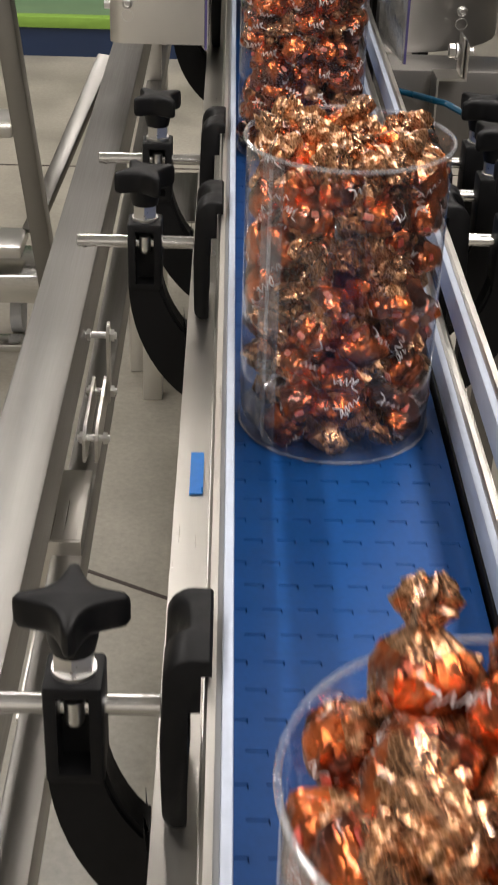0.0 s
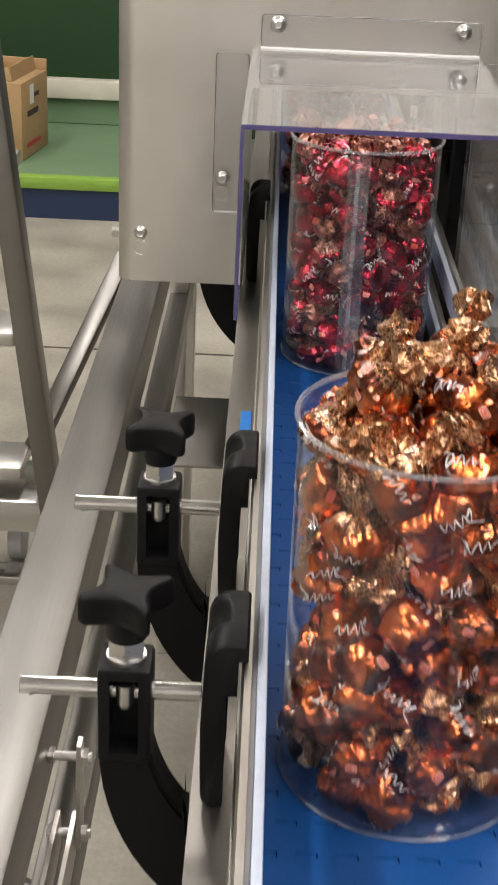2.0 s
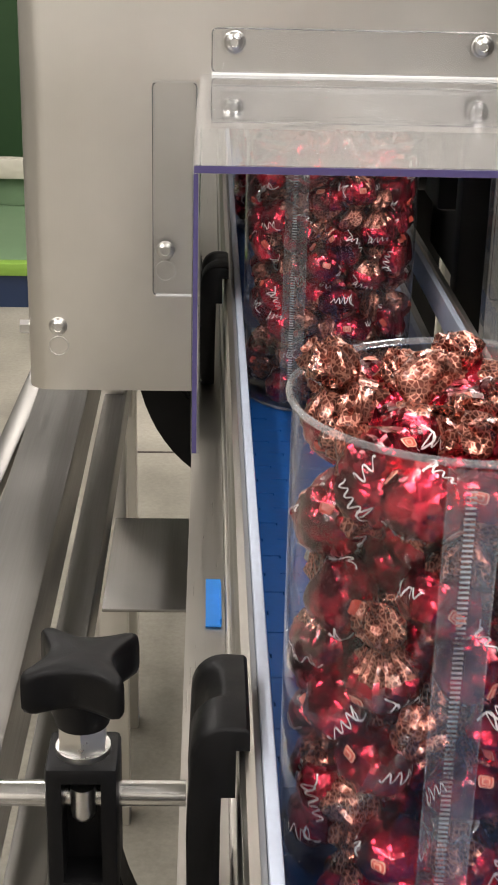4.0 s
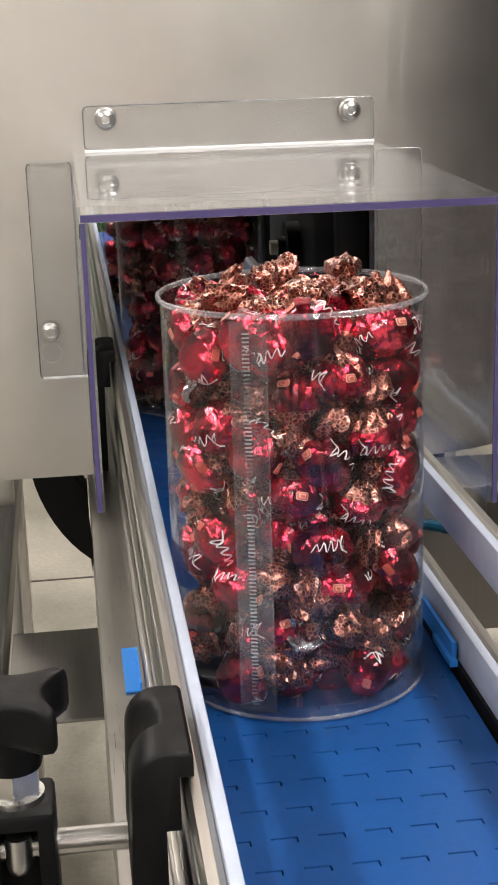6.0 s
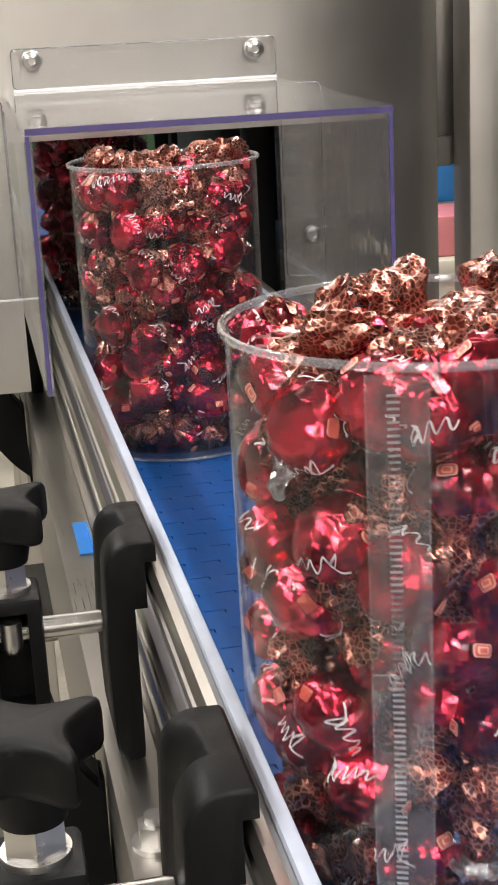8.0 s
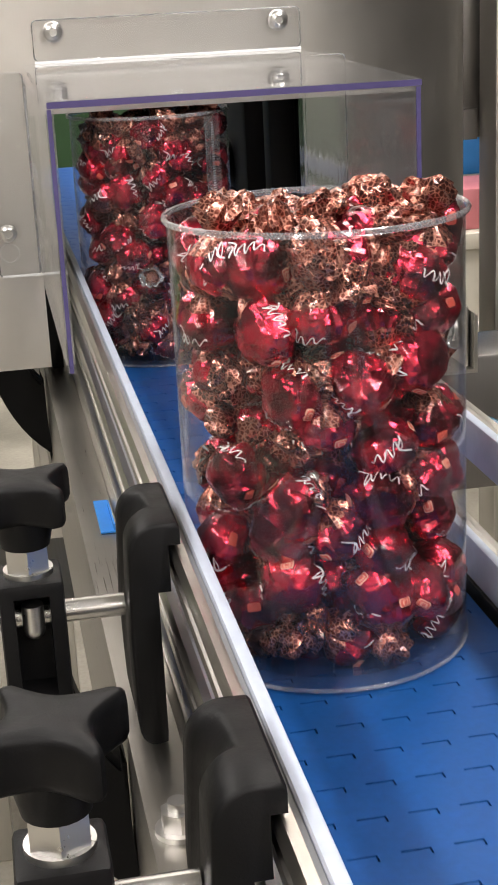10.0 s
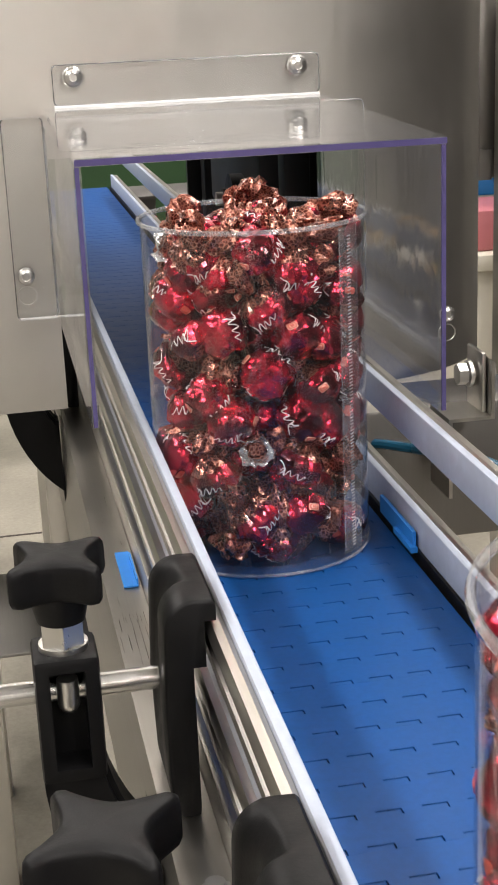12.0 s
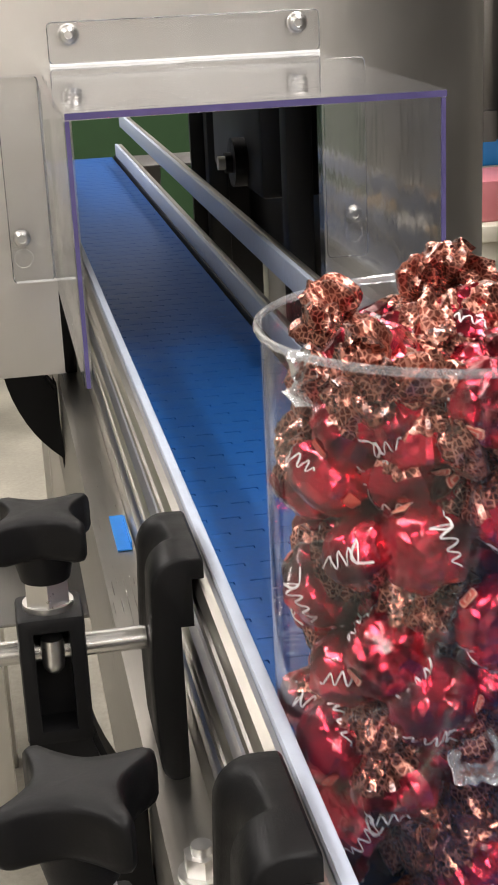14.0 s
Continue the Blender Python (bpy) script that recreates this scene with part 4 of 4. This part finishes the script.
def jar(seam):
    """Clear straight-sided jar; seam: the angle, seen from above, of its perforated joint."""
    j = thing("clear_jar", "clear plastic jar filled with foil wrapped sweets on the belt", "jar", (JAR_X, 0, BELT_Z), "jars on the belt")
    w = 0.0006
    bm = bmesh.new()
    lathe(bm, [(JAR_R - w, 0.004), (JAR_R - w, JAR_H), (JAR_R, JAR_H), (JAR_R, 0.004)], 72, close=True)
    part("wall", bm, JAR_CLEAR, j)
    bm = bmesh.new()
    lathe(bm, [(0.0002, 0.0022), (JAR_R * 0.80, 0.0022), (JAR_R * 0.90, 0.0058), (JAR_R - 0.003, 0.0040), (JAR_R + 0.0004, 0.0055), (JAR_R + 0.0007, 0.0028), (JAR_R - 0.0005, 0.0008), (JAR_R - 0.006, 0.0002), (JAR_R * 0.85, 0.0016), (0.0002, 0.0012)], 72)
    part("base", bm, JAR_BASE, j)
    # hazy ring added to paint the bright highlight round the base
    bm = bmesh.new()
    lathe(bm, [(JAR_R + 0.0002 + 0.0010 * math.cos(a), 0.0022 + 0.0012 * math.sin(a)) for a in (2 * math.pi * i / 8 for i in range(8))], 72, close=True)
    part("foot_bead", bm, JAR_RIM, j)
    bm = bmesh.new()
    lathe(bm, [(JAR_R + 0.0012 + 0.0013 * math.cos(a), JAR_H - 0.0004 + 0.0016 * math.sin(a)) for a in (2 * math.pi * i / 8 for i in range(8))], 72, close=True)
    part("rim", bm, JAR_RIM, j)
    bm = bmesh.new()
    n, half = 6, 0.0095 / JAR_R
    for r in (JAR_R + 0.0004, JAR_R + 0.0012):
        cols = [[bm.verts.new((r * math.cos(seam + half * (2 * i / n - 1)), r * math.sin(seam + half * (2 * i / n - 1)), z)) for i in range(n + 1)] for z in (0.006, JAR_H - 0.003)]
        for i in range(n):
            bm.faces.new((cols[0][i], cols[0][i + 1], cols[1][i + 1], cols[1][i]))
    part("seam_strip", bm, SEAM_CLEAR, j)
    bm = bmesh.new()
    z = 0.010
    while z < JAR_H - 0.008:
        q = []
        for da, dz in ((-0.30, 0.0), (0.10, 0.0003), (0.10, 0.0011), (-0.30, 0.0008)):
            a = seam + half * da
            q.append(bm.verts.new(((JAR_R + 0.0017) * math.cos(a), (JAR_R + 0.0017) * math.sin(a), z + dz)))
        bm.faces.new(q)
        z += 0.0021
    tagged(part("perforation", bm, SEAM_MARK, j), kind="stuff")
    bm = bmesh.new()
    for da in (-1.0, 1.0):
        a = seam + half * da
        cyl(bm, ((JAR_R + 0.0012) * math.cos(a), (JAR_R + 0.0012) * math.sin(a), 0.006), ((JAR_R + 0.0012) * math.cos(a), (JAR_R + 0.0012) * math.sin(a), JAR_H - 0.003), 0.0003, seg=6)
    part("seam_edge", bm, JAR_RIM, j)
    return j


PROBE = np.array([(0.016 * math.cos(a) * k, 0.016 * math.sin(a) * k, z) for a in (math.pi * i / 4 for i in range(8)) for k, z in ((0.6, -0.012), (0.97, -0.004), (0.92, 0.004), (0.84, 0.020), (0.78, 0.033))])


def reach(m):
    """How far a sweet at the pose m reaches from the jar's axis."""
    p = PROBE @ np.array(m.to_3x3()).T + np.array(m.translation)
    return float(np.hypot(p[:, 0], p[:, 1]).max()), float(p[:, 2].min())


def settled(m, low=0.0025):
    """The pose moved inwards and up until the sweet clears the wall and the floor of the jar."""
    for _ in range(12):
        r, z = reach(m)
        if r <= JAR_R - 0.0012 and z >= low:
            break
        at = m.translation.copy()
        flat = Vector((at.x, at.y, 0))
        if r > JAR_R - 0.0012 and flat.length > 1e-4:
            at -= flat.normalized() * (r - JAR_R + 0.0014)
        at.z += max(0.0, low - z)
        m = Matrix.Translation(at) @ m.to_3x3().to_4x4()
    return m


def layout(kind, seed, high):
    """Places of the sweets in a jar: a packed outer shell, a core, and a loose top layer."""
    rnd = random.Random(seed)
    shell, core = [], []
    z, layer = 0.0150, 0
    top = JAR_H - (0.018 if kind == "red" else 0.012)
    while z < top:
        n = 11
        for i in range(n):
            a = 2 * math.pi * (i + 0.5 * (layer % 2)) / n + rnd.uniform(-0.17, 0.17)
            r = JAR_R - 0.0150
            tilt, spin, lean = rnd.gauss(0, 50), rnd.uniform(0, 360), rnd.uniform(0, 360)
            # most turn a side or the base outwards
            m = pose(r * math.cos(a), r * math.sin(a), z + rnd.uniform(-0.010, 0.010 if layer else -0.002)) @ pose(0, 0, 0, 0, 0, math.degrees(a)) @ pose(0, 0, 0, 0, rnd.choice((-90, -60, -110, -125, 5, 20, 175, 190, 70, 105)) + tilt * 0.4, 0) @ pose(0, 0, 0, tilt * 0.5, 0, spin)
            shell.append((settled(m), a, z))
        for i in range(6):
            a = 2 * math.pi * i / 6 + layer * 0.5
            core.append(pose(0.029 * math.cos(a), 0.029 * math.sin(a), z + rnd.uniform(-0.005, 0.005), rnd.uniform(0, 360), rnd.uniform(0, 360), lean))
        core.append(pose(0, 0, z, rnd.uniform(0, 360), rnd.uniform(0, 360), 0))
        z += 0.0268
        layer += 1
    heap = []
    if kind == "red":
        rings = ((11, 0.054, -0.020), (5, 0.027, -0.016), (1, 0.0, -0.014))
    else:
        rings = ((10, 0.053, -0.012), (5, 0.028, 0.002), (5, 0.036, 0.022), (1, 0.0, 0.030)) if high else ((10, 0.053, -0.018), (5, 0.027, -0.014), (1, 0.0, -0.010))
    for n, r, dz in rings:
        for i in range(n):
            a = 2 * math.pi * i / n + rnd.uniform(-0.2, 0.2)
            rr = r + rnd.uniform(-0.003, 0.003)
            heap.append(pose(rr * math.cos(a), rr * math.sin(a), JAR_H + dz + rnd.uniform(-0.006, 0.006), rnd.gauss(0, 38) + (100 if kind == "red" and rnd.random() < 0.45 else 0), rnd.gauss(0, 38), rnd.uniform(0, 360)))
            if dz < -0.005:
                heap[-1] = settled(heap[-1])
    return shell, core, heap


def joined(kind, places, seed, printed):
    """Many sweets packed out of reach, as one mesh."""
    rnd = random.Random(seed)
    verts, faces, mats, base = [], [], [], 0
    for k, m in enumerate(places):
        meshes = SWEETS[kind][rnd.randrange(7)]
        for me, shift in [(meshes["wrapper"], 0), (meshes["tail"], 1)] + ([(me, 2 if name == "scribble" else 3) for name, me in meshes["prints"]] if k < printed else []):
            verts += [m @ v.co for v in me.vertices]
            faces += [[base + i for i in p.vertices] for p in me.polygons]
            mats += [4 if shift == 1 and p.material_index == 1 else max(shift, min(p.material_index, 1)) for p in me.polygons]
            base += len(me.vertices)
    me = bpy.data.meshes.new("sweets_filling")
    me.from_pydata(verts, [], faces)
    for mat in ((FOIL_RED, FOIL_LACE) if kind == "red" else (FOIL_ORANGE, FOIL_GOLD)) + (SCRIPT, EMBLEM, FOIL_SILVER):
        me.materials.append(mat)
    me.polygons.foreach_set("material_index", mats)
    me.polygons.foreach_set("use_smooth", [True] * len(mats))
    me.set_sharp_from_angle(angle=radians(24))
    return me


# kind, seam angle, seed, and the jar's way along the belt: seconds, x, y
def run(y_at, t_at, speed=SPEED):
    return [(0.0, JAR_X, y_at + speed * t_at), (14.0, JAR_X, y_at - speed * (14.0 - t_at))]


JARS = [
    ("orange", radians(200), 11, [(t, x + 0.010, y) for t, x, y in run(-1.706, 0.0)]),
    ("orange", radians(222), 12, [(t, x + 0.003, y) for t, x, y in run(-1.076, 0.0)]),
    ("orange", radians(80), 13, [(0.0, 0.0850, -0.425), (1.5, 0.0890, -0.736), (2.5, 0.0935, -0.944), (4.0, 0.0945, -1.255), (14.0, 0.0945, -3.330)]),
    ("red", radians(262), 14, [(0.0, 0.0900, 0.250), (2.5, 0.0900, -0.281), (5.0, 0.0845, -0.813), (14.0, 0.0845, -2.698)]),
    ("red", radians(243), 15, run(-0.328, 5.75)),
    ("red", radians(60), 16, [(0.0, JAR_X, 1.504), (7.5, JAR_X, -0.058), (10.5, JAR_X, -0.678), (11.5, JAR_X, -0.868), (14.0, JAR_X, -1.371)]),
    ("red", radians(313), 17, [(0.0, JAR_X + 0.26, 1.54), (1.9, JAR_X + 0.26, 1.54), (2.85, JAR_X, 1.52), (3.0, JAR_X, 1.50), (3.3, JAR_X, 1.435), (10.5, JAR_X - 0.001, -0.040), (12.5, JAR_X - 0.0012, -0.444), (14.0, JAR_X - 0.0012, -0.755)]),
]
infeed = thing("infeed_plate", "stainless transfer plate beside the belt end", "plate", (0.20, 1.54, 0.9))
part("plate", boxes(((0.004, -0.09, -0.006), (0.30, 0.075, -0.0005)), bevel=0.001), STEEL_D, infeed)
for x in (0.02, 0.25):
    part("leg", boxes(((x, -0.03, -0.9), (x + 0.03, 0.0, -0.006))), STEEL_D, infeed)

moving = []
for kind, seam, seed, way in JARS:
    moving.append((jar(seam), Matrix(), way))
    shell, core, heap = layout(kind, seed, seed != 12)
    rnd = random.Random(seed + 100)
    # the side of the shell that comes into view, and the loose top, are sweets of their own
    shell.sort(key=lambda s: abs((s[1] + math.pi / 2 + math.pi) % (2 * math.pi) - math.pi))
    room = 42 - len(heap)
    for m in [s[0] for s in shell[:room]]:
        moving.append((sweet(kind, rnd.randrange(7)), m, way))
    for m in heap:
        moving.append((sweet(kind, rnd.choice((0, 1, 2, 3, 5, 6))), m, way))
    fill = tagged(new("sweets_filling", joined(kind, [s[0] for s in shell[room:]] + core, seed + 200, len(shell) - room)), "mass of foil wrapped sweets packed inside a clear jar", "sweets", kind="stuff")
    moving.append((fill, Matrix(), way))


def motions():
    for ob, local, way in moving:
        walk(ob, [(t, pose(x, y, BELT_Z) @ local) for t, x, y in way])
    for k, ob in enumerate(modules):
        walk(ob, belt_rows(k * 2 * PITCH))


motions()
